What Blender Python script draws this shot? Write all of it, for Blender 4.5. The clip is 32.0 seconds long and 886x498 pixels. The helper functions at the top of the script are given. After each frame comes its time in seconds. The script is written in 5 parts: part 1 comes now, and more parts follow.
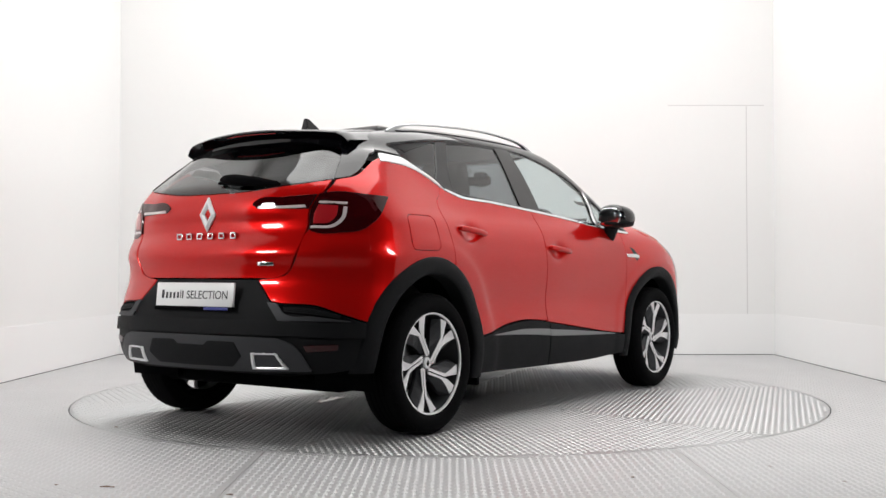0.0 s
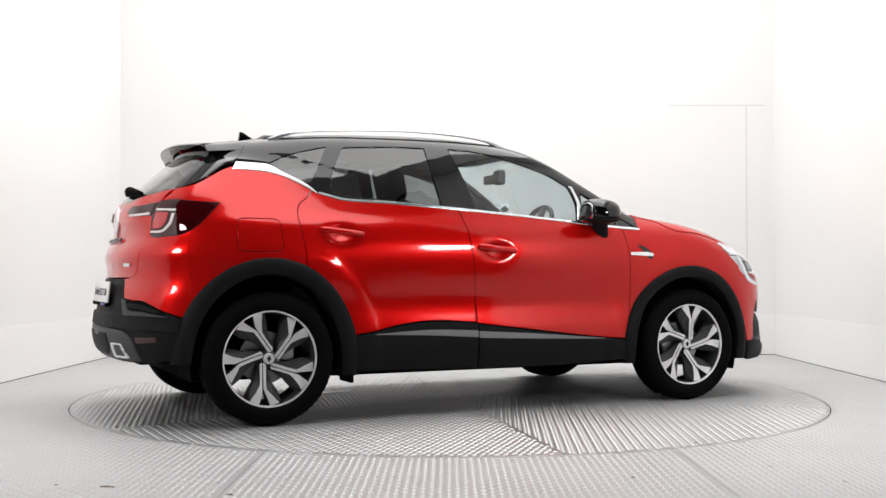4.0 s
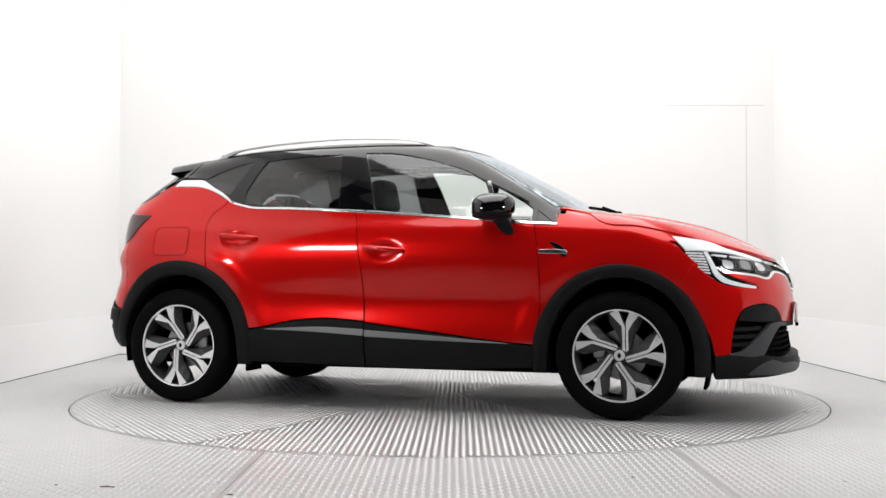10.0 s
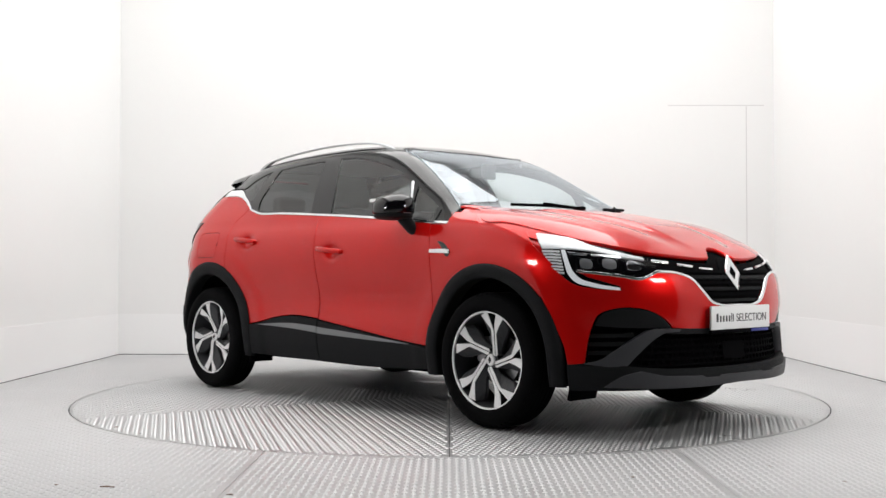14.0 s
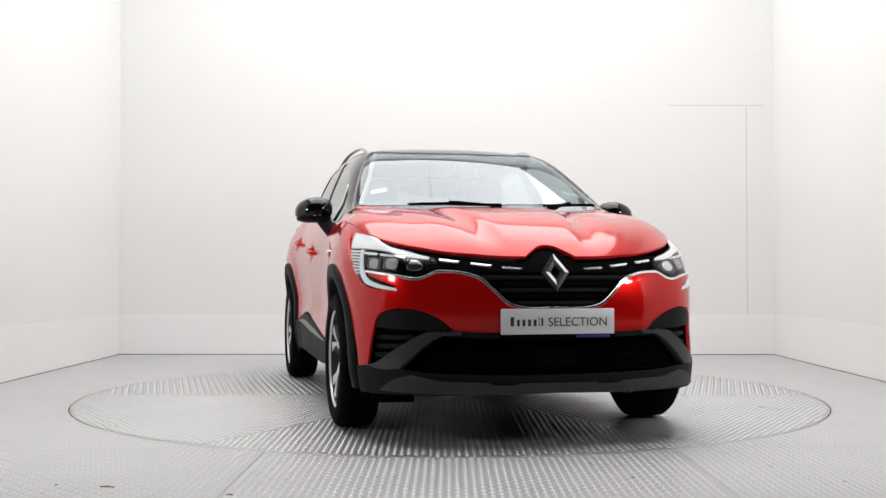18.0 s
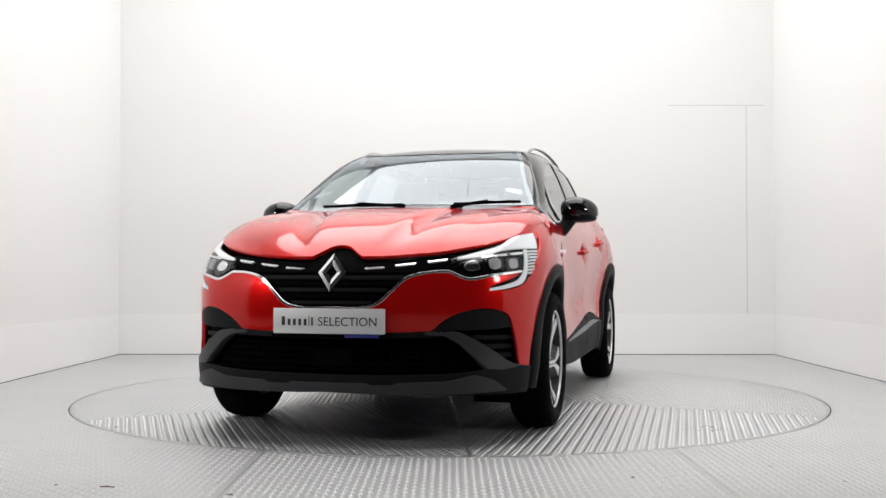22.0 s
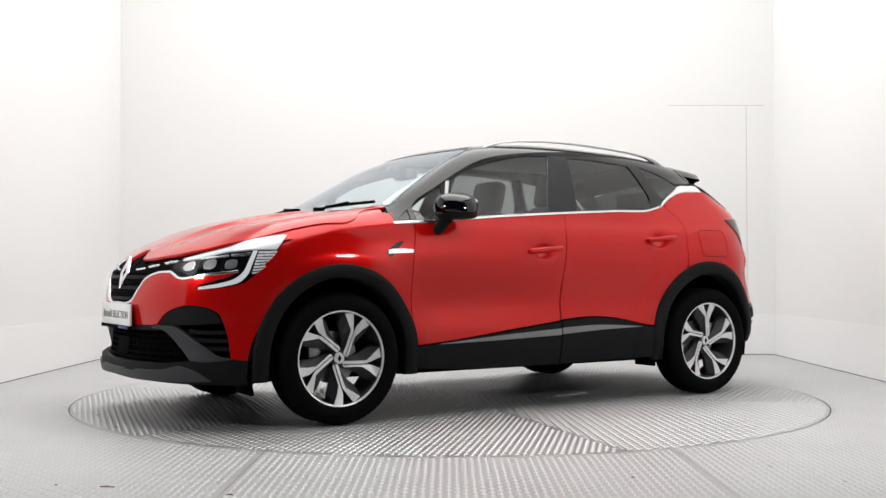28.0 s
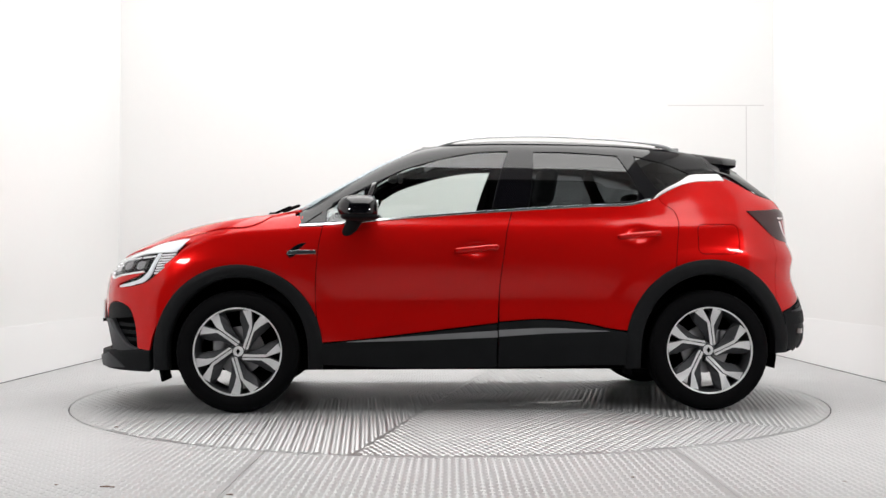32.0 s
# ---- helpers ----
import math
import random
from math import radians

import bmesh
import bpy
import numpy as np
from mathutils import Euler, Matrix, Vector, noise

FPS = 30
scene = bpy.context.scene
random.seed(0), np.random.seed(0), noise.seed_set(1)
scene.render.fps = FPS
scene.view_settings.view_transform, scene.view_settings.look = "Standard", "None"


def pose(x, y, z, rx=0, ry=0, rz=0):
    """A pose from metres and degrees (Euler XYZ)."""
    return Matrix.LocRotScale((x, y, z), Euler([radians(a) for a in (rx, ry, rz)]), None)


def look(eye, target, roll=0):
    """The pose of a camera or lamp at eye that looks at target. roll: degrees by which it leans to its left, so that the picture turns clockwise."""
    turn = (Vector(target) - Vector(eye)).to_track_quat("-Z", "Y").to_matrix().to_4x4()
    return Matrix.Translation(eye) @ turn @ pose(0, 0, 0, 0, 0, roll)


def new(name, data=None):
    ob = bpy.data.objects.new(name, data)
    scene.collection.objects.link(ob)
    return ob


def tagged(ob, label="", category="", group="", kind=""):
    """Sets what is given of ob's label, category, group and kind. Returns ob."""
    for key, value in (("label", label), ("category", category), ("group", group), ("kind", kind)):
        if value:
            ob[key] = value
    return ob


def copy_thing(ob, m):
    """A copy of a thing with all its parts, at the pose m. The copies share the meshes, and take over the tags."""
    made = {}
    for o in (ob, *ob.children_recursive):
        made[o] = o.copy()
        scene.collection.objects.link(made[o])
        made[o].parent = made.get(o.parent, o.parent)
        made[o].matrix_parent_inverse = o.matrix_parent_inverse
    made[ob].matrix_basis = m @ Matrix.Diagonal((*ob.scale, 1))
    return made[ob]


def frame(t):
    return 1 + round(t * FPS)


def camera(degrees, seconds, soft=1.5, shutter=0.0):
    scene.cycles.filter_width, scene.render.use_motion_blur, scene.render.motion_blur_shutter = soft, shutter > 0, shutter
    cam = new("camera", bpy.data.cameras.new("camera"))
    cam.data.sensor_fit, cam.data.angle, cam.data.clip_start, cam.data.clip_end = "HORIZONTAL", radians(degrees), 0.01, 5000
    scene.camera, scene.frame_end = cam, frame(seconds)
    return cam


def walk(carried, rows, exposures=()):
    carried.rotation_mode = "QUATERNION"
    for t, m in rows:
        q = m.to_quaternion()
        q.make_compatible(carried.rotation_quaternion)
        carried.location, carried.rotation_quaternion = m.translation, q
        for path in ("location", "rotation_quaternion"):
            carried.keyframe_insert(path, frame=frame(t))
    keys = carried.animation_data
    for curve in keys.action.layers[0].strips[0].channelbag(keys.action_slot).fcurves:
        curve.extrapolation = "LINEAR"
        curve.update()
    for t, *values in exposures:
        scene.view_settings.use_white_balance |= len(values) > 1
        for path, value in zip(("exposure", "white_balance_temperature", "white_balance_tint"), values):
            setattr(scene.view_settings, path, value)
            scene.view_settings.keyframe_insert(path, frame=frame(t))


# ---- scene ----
# ---- camera: on a tripod, level with the car's door handles ----
EYE = Vector((0, -6.728, .770))
AIM = EYE + Vector((-.00572, .99970, .02387))
cam = camera(45.76, 32.0)
walk(cam, [(0.0, look(EYE, AIM)), (32.0, look(EYE, AIM))], [(0.0, .0), (3.0, .05), (7.5, .17), (10.0, .13), (14.0, .02), (20.0, -.11), (25.0, -.02), (29.0, -.02), (32.0, .09)])

# ---- light: a white photo box under a luminous ceiling ----
world = bpy.data.worlds.new("studio")
world.use_nodes = True
world.node_tree.nodes["Background"].inputs[0].default_value = (.9, .95, 1, 1)
world.node_tree.nodes["Background"].inputs[1].default_value = .12
scene.world = world


def area_lamp(name, m, sx, sy, watts, colour=(1, 1, 1)):
    data = bpy.data.lights.new(name, "AREA")
    data.shape, data.size, data.size_y, data.energy, data.color = "RECTANGLE", sx, sy, watts, colour
    ob = new(name, data)
    ob.matrix_world = m
    return ob


CEILING = 5.0
LAMP_X, LAMP_Y = (-1.22, 1.22), (-1.92, .08, 2.08)
for lx in LAMP_X:
    for ly in LAMP_Y:
        area_lamp("ceiling_lamp_light", look((lx, ly, CEILING - .075), (lx, ly + .001, 0)), 2.435, 1.995, 47, (1, .99, .975))
# two soft boxes at the mouth of the box
STRIPS = ((-2.86, -3.15), (2.86, -3.15))
for px, py in STRIPS:
    area_lamp("soft_box_glow", look((px * .98, py + .07, 1.38), (px * .2, 0, 1.25)), .50, .80, 85, (1, .99, .975))
# ---- materials ----
def material(name, colour, rough=.5, metal=0., coat=0., spec=.5, coat_rough=.03):
    m = bpy.data.materials.new(name)
    m.use_nodes = True
    b = m.node_tree.nodes["Principled BSDF"]
    b.inputs["Base Color"].default_value = (*colour, 1)
    b.inputs["Roughness"].default_value = rough
    b.inputs["Metallic"].default_value = metal
    b.inputs["Coat Weight"].default_value = coat
    b.inputs["Coat Roughness"].default_value = coat_rough
    b.inputs["Specular IOR Level"].default_value = spec
    return m


def link(m, a, out, b, inp):
    m.node_tree.links.new(a.outputs[out], b.inputs[inp])


def textured(m, scale, amount, bump_scale=0., bump_strength=0., rough_amount=0., detail=4.0):
    """Two scales of mottling in colour and gloss, and a fine relief."""
    n = m.node_tree.nodes
    b = n["Principled BSDF"]
    tc = n.new("ShaderNodeTexCoord")
    colour = tuple(b.inputs["Base Color"].default_value)
    big, fine = n.new("ShaderNodeTexNoise"), n.new("ShaderNodeTexNoise")
    big.inputs["Scale"].default_value, fine.inputs["Scale"].default_value = scale, scale * 14
    big.inputs["Detail"].default_value = detail
    for t in (big, fine):
        link(m, tc, "Object", t, "Vector")
    add = n.new("ShaderNodeMath")
    add.operation = "MULTIPLY_ADD"
    add.inputs[1].default_value, add.inputs[2].default_value = .5, 0
    link(m, fine, "Fac", add, 0)
    link(m, big, "Fac", add, 2)
    ramp = n.new("ShaderNodeMapRange")
    ramp.inputs["From Min"].default_value, ramp.inputs["From Max"].default_value = .35, 1.15
    ramp.inputs["To Min"].default_value, ramp.inputs["To Max"].default_value = 1 - amount, 1 + amount
    link(m, add, 0, ramp, "Value")
    mul = n.new("ShaderNodeVectorMath")
    mul.operation = "SCALE"
    mul.inputs[0].default_value = colour[:3]
    link(m, ramp, "Result", mul, "Scale")
    link(m, mul, 0, b, "Base Color")
    if rough_amount:
        rr = n.new("ShaderNodeMapRange")
        r0 = b.inputs["Roughness"].default_value
        rr.inputs["From Min"].default_value, rr.inputs["From Max"].default_value = .35, 1.15
        rr.inputs["To Min"].default_value, rr.inputs["To Max"].default_value = r0 - rough_amount, r0 + rough_amount
        link(m, add, 0, rr, "Value")
        link(m, rr, "Result", b, "Roughness")
    if bump_strength:
        relief, bp = n.new("ShaderNodeTexNoise"), n.new("ShaderNodeBump")
        relief.inputs["Scale"].default_value, relief.inputs["Detail"].default_value = bump_scale, 3
        bp.inputs["Strength"].default_value, bp.inputs["Distance"].default_value = bump_strength, .002
        link(m, tc, "Object", relief, "Vector")
        link(m, relief, "Fac", bp, "Height")
        link(m, bp, "Normal", b, "Normal")
    return m


def glass(name, tint, gloss_rough=.0, ior=1.5, sheen=(1, 1, 1)):
    """A thin pane: clear through, with the same mirror gloss on both faces, stronger at a slant."""
    m = bpy.data.materials.new(name)
    m.use_nodes = True
    n = m.node_tree.nodes
    n.remove(n["Principled BSDF"])
    clear, shine, mix, facing = n.new("ShaderNodeBsdfTransparent"), n.new("ShaderNodeBsdfGlossy"), n.new("ShaderNodeMixShader"), n.new("ShaderNodeLayerWeight")
    power, fres = n.new("ShaderNodeMath"), n.new("ShaderNodeMath")
    clear.inputs["Color"].default_value = (*tint, 1)
    shine.inputs["Roughness"].default_value = gloss_rough
    shine.inputs["Color"].default_value = (*sheen, 1)
    facing.inputs["Blend"].default_value = .5
    f0 = ((ior - 1) / (ior + 1)) ** 2
    power.operation, fres.operation = "POWER", "MULTIPLY_ADD"
    power.inputs[1].default_value = 5
    fres.inputs[1].default_value, fres.inputs[2].default_value = 1 - f0, f0
    link(m, facing, "Facing", power, 0)
    link(m, power, 0, fres, 0)
    link(m, fres, 0, mix, 0)
    link(m, clear, 0, mix, 1)
    link(m, shine, 0, mix, 2)
    link(m, mix, 0, n["Material Output"], "Surface")
    return m


RED = textured(material("red_paint", (.50, .0045, .0038), .32, .36, 1.0, .0, .075), 3.0, .04, 900, .012)
RED.node_tree.nodes["Principled BSDF"].inputs["Coat IOR"].default_value = 1.4
GLOSS_BLACK = material("gloss_black_paint", (.003, .003, .004), .03, 0, 0, .5)
CLAD = textured(material("black_grained_plastic", (.009, .0095, .0105), .55, 0, 0, .08), 9, .20, 700, .30, .08)
SATIN = textured(material("satin_grey_plastic", (.042, .043, .047), .45, .2, 0, .2), 12, .08, 900, .12, .05)
DARK = textured(material("matt_black_plastic", (.002, .002, .0025), .8, 0, 0, .03), 20, .25)
CHROME = material("chrome", (.80, .81, .83), .12, 1.0)
SILVER = material("satin_silver_trim", (.78, .79, .80), .35, .45)
RAIL = material("satin_rail_metal", (.36, .37, .38), .3, .8)
TYRE = textured(material("tyre_rubber", (.0035, .0035, .004), .8, 0, 0, .05), 14, .25, 300, .25, .08)
ALLOY = textured(material("machined_alloy", (.76, .76, .77), .34, .45), 30, .06)
ALLOY_DARK = textured(material("dark_grey_alloy_paint", (.045, .046, .050), .45, .2, 0, .3), 18, .10)
STEEL = textured(material("brake_steel", (.30, .30, .31), .40, .9), 25, .15)
PRIVACY = glass("privacy_glass", (.24, .255, .26), .0, ior=1.72)
CLEAR = glass("window_glass", (.84, .89, .87), .0, ior=1.72)
REAR_GLASS = glass("rear_screen_glass", (.16, .165, .17), .0, ior=1.72)
SCREEN = glass("windscreen_glass", (.70, .78, .80), .0, ior=2.15, sheen=(.88, .94, 1))
LENS = glass("clear_lens", (.92, .93, .94), ior=1.4)
RED_LENS = material("red_lamp_lens", (.030, .001, .002), .12, 0, 1.0, 0, .01)
RED_GLOW = material("red_light_band", (.42, .012, .018), .2, 0, 1.0)
WHITE_LAMP = material("clear_light_guide", (.90, .91, .92), .2, 0, .8)
TAIL_BAND = material("pale_tail_light_guide", (.62, .55, .55), .2, 0, .8)
PLATE = material("plate_white", (.74, .74, .74), .35, 0, .4)
PLATE_BLUE = material("plate_blue", (.02, .03, .22), .4)
INK = material("plate_black_ink", (.03, .03, .035), .5)
TRIM_GREY = textured(material("seat_cloth_grey", (.045, .045, .047), .85), 16, .2, 500, .4)
TRIM_DARK = textured(material("cabin_dark_plastic", (.020, .020, .022), .6), 16, .2)
LINING = textured(material("headlining", (.30, .30, .30), .9), 16, .1)
WALL = textured(material("white_wall_paint", (.80, .80, .795), .75), 1.1, .008, 120, .05)
# a little paler than WALL: the overexposed glow put into the colour
BRIGHT_BAND = textured(material("bright_band_white", (.84, .84, .84), .6), 1.4, .006)
CEIL = textured(material("white_ceiling", (.80, .80, .80), .85), .9, .02)
REAR_WALL = textured(material("grey_rear_wall", (.045, .045, .047), .8), 1.2, .06)
SEAM = material("wall_seam_grey", (.62, .61, .61), .8)
PLATE_FLOOR = textured(material("aluminium_tread_plate", (.39, .395, .40), .34, .6), 1.6, .10, 60, .05, .10)
OUTER_FLOOR = textured(material("dull_tread_plate", (.42, .42, .425), .42, .2), 1.6, .10, 60, .05, .08)
# bars coloured lighter than their plates, for the light that raised metal catches
OUTER_TREAD = textured(material("dull_tread_bars", (.51, .51, .515), .40, .2), 2.2, .12, 90, .05, .06)
TREAD = textured(material("lightened_tread_aluminium", (.50, .505, .51), .32, .6), 2.2, .12, 90, .05, .08)
INLAY = textured(material("grey_metallic_inlay", (.19, .193, .20), .42, .3, 0, .3), 12, .06)
CRUMB = textured(material("dry_leaf", (.16, .10, .06), .8), 90, .3)
SLOT = material("slot_black", (.02, .02, .02), .8)


def emitter(name, colour, strength):
    m = bpy.data.materials.new(name)
    m.use_nodes = True
    b = m.node_tree.nodes["Principled BSDF"]
    b.inputs["Base Color"].default_value = (.5, .5, .5, 1)
    b.inputs["Emission Color"].default_value = (*colour, 1)
    b.inputs["Emission Strength"].default_value = strength
    return m


DRL = emitter("running_light", (.90, .95, 1.0), .35)
DIFFUSER = emitter("lamp_diffuser", (1, .985, .96), .6)
# ---- the car's form: one implicit surface, negative inside; x forward, y left, z up, metres ----
def spline(xs, ys, n=1500):
    """A smooth curve through a few stations, as a function on arrays."""
    xs, ys = np.array(xs, float), np.array(ys, float)
    d = np.diff(ys) / np.diff(xs)
    h = np.diff(xs)
    m = np.empty_like(ys)
    m[0], m[-1] = d[0], d[-1]
    m[1:-1] = (d[:-1] * h[1:] + d[1:] * h[:-1]) / (h[1:] + h[:-1])
    g = np.linspace(xs[0], xs[-1], n)
    i = np.clip(np.searchsorted(xs, g) - 1, 0, len(h) - 1)
    t = (g - xs[i]) / h[i]
    v = ((1 + 2 * t) * (1 - t) ** 2 * ys[i] + t * (1 - t) ** 2 * h[i] * m[i]
         + t * t * (3 - 2 * t) * ys[i + 1] + t * t * (t - 1) * h[i] * m[i + 1])
    a, b = m[0], m[-1]

    def f(x):
        x = np.asarray(x, float)
        return np.interp(x, g, v) + a * np.minimum(x - xs[0], 0) + b * np.maximum(x - xs[-1], 0)
    return f


def smax(a, b, k):
    h = np.maximum(k - np.abs(a - b), 0) / k
    return np.maximum(a, b) + h * h * k / 4


def smin(a, b, k):
    return -smax(-a, -b, k)


def bump(u, v, ru, rv):
    return np.exp(-(u / ru) ** 2 - (v / rv) ** 2)


SIDE_W = spline([.10, .25, .36, .46, .60, .75, .88, .96, 1.03, 1.09, 1.14, 1.20],
                [.800, .832, .851, .856, .852, .856, .858, .848, .825, .790, .765, .735])
NOSE_X = spline([.18, .24, .30, .40, .50, .60, .69, .77, .85, .91, .97],
                [2.160, 2.205, 2.215, 2.200, 2.195, 2.205, 2.200, 2.180, 2.130, 2.060, 1.95])
TAIL_X = spline([.24, .30, .36, .44, .54, .64, .74, .80, .86, .90, .96, 1.05, 1.14, 1.19, 1.25, 1.35, 1.45, 1.55],
                [-1.94, -2.00, -2.045, -2.065, -2.06, -2.04, -2.006, -2.004, -2.014, -2.003, -1.974, -1.962, -1.945, -1.915, -1.845, -1.735, -1.63, -1.53])
HOOD_Z = spline([.80, .95, 1.10, 1.30, 1.50, 1.70, 1.85, 2.00, 2.10, 2.2],
                [1.165, 1.148, 1.133, 1.108, 1.075, 1.030, .985, .930, .890, .84])
ROOF_Z = spline([-1.75, -1.5, -1.335, -1.2, -1.04, -.876, -.71, -.377, -.044, .122, .289, .5],
                [1.472, 1.498, 1.517, 1.537, 1.557, 1.570, 1.577, 1.586, 1.580, 1.566, 1.540, 1.49])
CABIN_TAPER = spline([-2.0, -1.75, -1.5, -1.2, -.8, -.3, .3, .7, 1.1],
                     [-.33, -.215, -.112, -.035, 0, .003, -.004, -.012, -.022])
HANDLES = ((-.007, .893), (-.930, .972))


def body(x, y, z):
    ay = np.abs(y)
    # flanks: haunches over both wheels, waisted doors, cups behind the handles
    w = SIDE_W(z) + 0.028 * bump(x + 1.50, z - 1.06, .42, .17) + .022 * bump(x + 1.33, z - .78, .50, .20)
    w = w + .030 * bump(x - 1.36, z - .80, .42, .20) + .006 * bump(x - 1.25, z - 1.0, .45, .10)
    w = w - .027 * bump(x - .32, z - .61, .60, .125) - .012 * bump(x + .52, z - .62, .40, .13)
    # a raised flare round each wheel opening
    w = w + .009 / (1 + np.exp(np.clip((np.hypot(x + 1.32, z - .33) - .610) / .013, -40, 40)))
    w = w + .006 / (1 + np.exp(np.clip((np.hypot(x - 1.32, z - .33) - .570) / .013, -40, 40)))
    for hx, hz in HANDLES:
        w = w - .028 * bump(x - hx, z - hz - .006, .066, .040)
    side = ay - w
    nose = x - NOSE_X(z) + .21 * ay ** 2 + .32 * ay ** 4
    tail = TAIL_X(z) + .026 - x + .17 * ay ** 2 + .21 * ay ** 4
    # bonnet: a raised middle between two folds that run towards the emblem, and a softer outer fold
    rib = .325 - .17 * (x - 1.15)
    rise = .5 * (1 + np.tanh((x - 1.20) / .10)) * .5 * (1 - np.tanh((x - 2.02) / .06))
    fold = .013 / (1 + np.exp(np.clip((ay - rib) / .011, -40, 40))) - .011 * bump(ay - rib - .075, 0 * x, .06, 1)
    outer = .007 / (1 + np.exp(np.clip((ay - rib - .27) / .013, -40, 40)))
    hood = .94 * (z - HOOD_Z(x) + .022 * ay ** 2 + .006 - rise * (fold + outer))
    low = smax(side, nose, .22)
    low = smax(low, hood, .10)
    low = smax(low, .9 * tail, .20)
    low = smax(low, z - 1.40, .05)
    cabin = .93 * (ay - (.772 + CABIN_TAPER(x) - .27 * (z - 1.12) - .40 * (z - 1.12) ** 2))
    screen = .875 * (z - 1.450 + .545 * (x - .455) + .13 * (ay ** 2 - .36))
    roof = z - ROOF_Z(x) + .10 * ay ** 2
    top = smax(smax(roof, screen, .045), cabin, .085)
    top = smax(top, .72 * tail, .10)
    top = smax(top, 1.05 - z, .02)
    return smin(low, top, .035)


def slope(x, y, z, e=.003):
    """The surface's outward normals."""
    g = np.stack([body(x + e, y, z) - body(x - e, y, z), body(x, y + e, z) - body(x, y - e, z),
                  body(x, y, z + e) - body(x, y, z - e)], -1)
    return g / np.maximum(np.linalg.norm(g, axis=-1, keepdims=True), 1e-9)


def meet(o, d, reach=1.6, steps=240):
    """Where rays from o along d first enter the form."""
    s = np.linspace(0, reach, steps)
    p = o[:, None, :] + s[None, :, None] * d[:, None, :]
    v = body(p[..., 0], p[..., 1], p[..., 2])
    i = np.argmax(v < 0, 1)
    i = np.where((v < 0).any(1), i, np.argmin(v, 1))
    i = np.maximum(i, 1)
    lo, hi = s[i - 1], s[i]
    for _ in range(22):
        m = (lo + hi) / 2
        q = o + m[:, None] * d
        inside = body(q[:, 0], q[:, 1], q[:, 2]) < 0
        lo, hi = np.where(inside, lo, m), np.where(inside, m, hi)
    return o + ((lo + hi) / 2)[:, None] * d
# ---- mesh helpers ----
def mesh_object(name, verts, faces, mat, parent=None, label="", normals=None, smooth=True, kind=""):
    me = bpy.data.meshes.new(name)
    me.from_pydata([tuple(v) for v in verts], [], [tuple(f) for f in faces])
    me.materials.append(mat)
    if smooth:
        me.polygons.foreach_set("use_smooth", [True] * len(me.polygons))
    if normals is not None:
        me.normals_split_custom_set_from_vertices([tuple(n) for n in normals])
    me.update()
    ob = new(name, me)
    if parent is not None:
        ob.parent = parent
    return tagged(ob, label, kind=kind)


def part(name, bm, mat, parent=None, label="", smooth=True, kind="", sharp=40):
    """Links a bmesh as one mesh object under a thing or a part."""
    bmesh.ops.recalc_face_normals(bm, faces=bm.faces)
    for f in bm.faces:
        f.smooth = smooth
    if smooth:
        for e in bm.edges:
            if len(e.link_faces) == 2 and e.calc_face_angle(0) > radians(sharp):
                e.smooth = False
    me = bpy.data.meshes.new(name)
    bm.to_mesh(me)
    bm.free()
    me.materials.append(mat)
    ob = new(name, me)
    if parent is not None:
        ob.parent = parent
    return tagged(ob, label, kind=kind)


def empty(name, parent=None, m=None):
    ob = new(name)
    ob.empty_display_size = .1
    if parent is not None:
        ob.parent = parent
    if m is not None:
        ob.matrix_local = m
    return ob


def box_bm(sx, sy, sz, m=None, bevel=.0, seg=2, taper=(1, 1)):
    """A block with rounded edges; taper scales its upper end in x and y."""
    bm = bmesh.new()
    bmesh.ops.create_cube(bm, size=1)
    for v in bm.verts:
        k = taper if v.co.z > 0 else (1, 1)
        v.co = Vector((v.co.x * sx * k[0], v.co.y * sy * k[1], v.co.z * sz))
    if bevel:
        bmesh.ops.bevel(bm, geom=bm.edges[:], offset=bevel, segments=seg, affect="EDGES", profile=.5)
    if m is not None:
        bmesh.ops.transform(bm, matrix=m, verts=bm.verts)
    return bm


def merge(*bms):
    out = bms[0]
    for b in bms[1:]:
        me = bpy.data.meshes.new("tmp")
        b.to_mesh(me)
        b.free()
        out.from_mesh(me)
        bpy.data.meshes.remove(me)
    return out


def open_lathe_bm(profile, n=64, axis="Y"):
    return lathe_bm(profile, n, axis, False, False)


def lathe_bm(profile, n=64, axis="Y", close=False, caps=True):
    """Turns a profile of (radius, along) about an axis."""
    bm = bmesh.new()
    rings = []
    for r, a in profile:
        ring = []
        for i in range(n):
            t = 2 * math.pi * i / n
            c, s = r * math.cos(t), r * math.sin(t)
            ring.append(bm.verts.new((c, a, s) if axis == "Y" else (c, s, a)))
        rings.append(ring)
    pairs = list(zip(rings, rings[1:])) + ([(rings[-1], rings[0])] if close else [])
    for p, q in pairs:
        for i in range(n):
            j = (i + 1) % n
            bm.faces.new((p[i], p[j], q[j], q[i]))
    if caps and not close:
        for ring in (rings[0], rings[-1]):
            if (ring[0].co - ring[n // 2].co).length > .004:
                bm.faces.new(ring)
    return bm


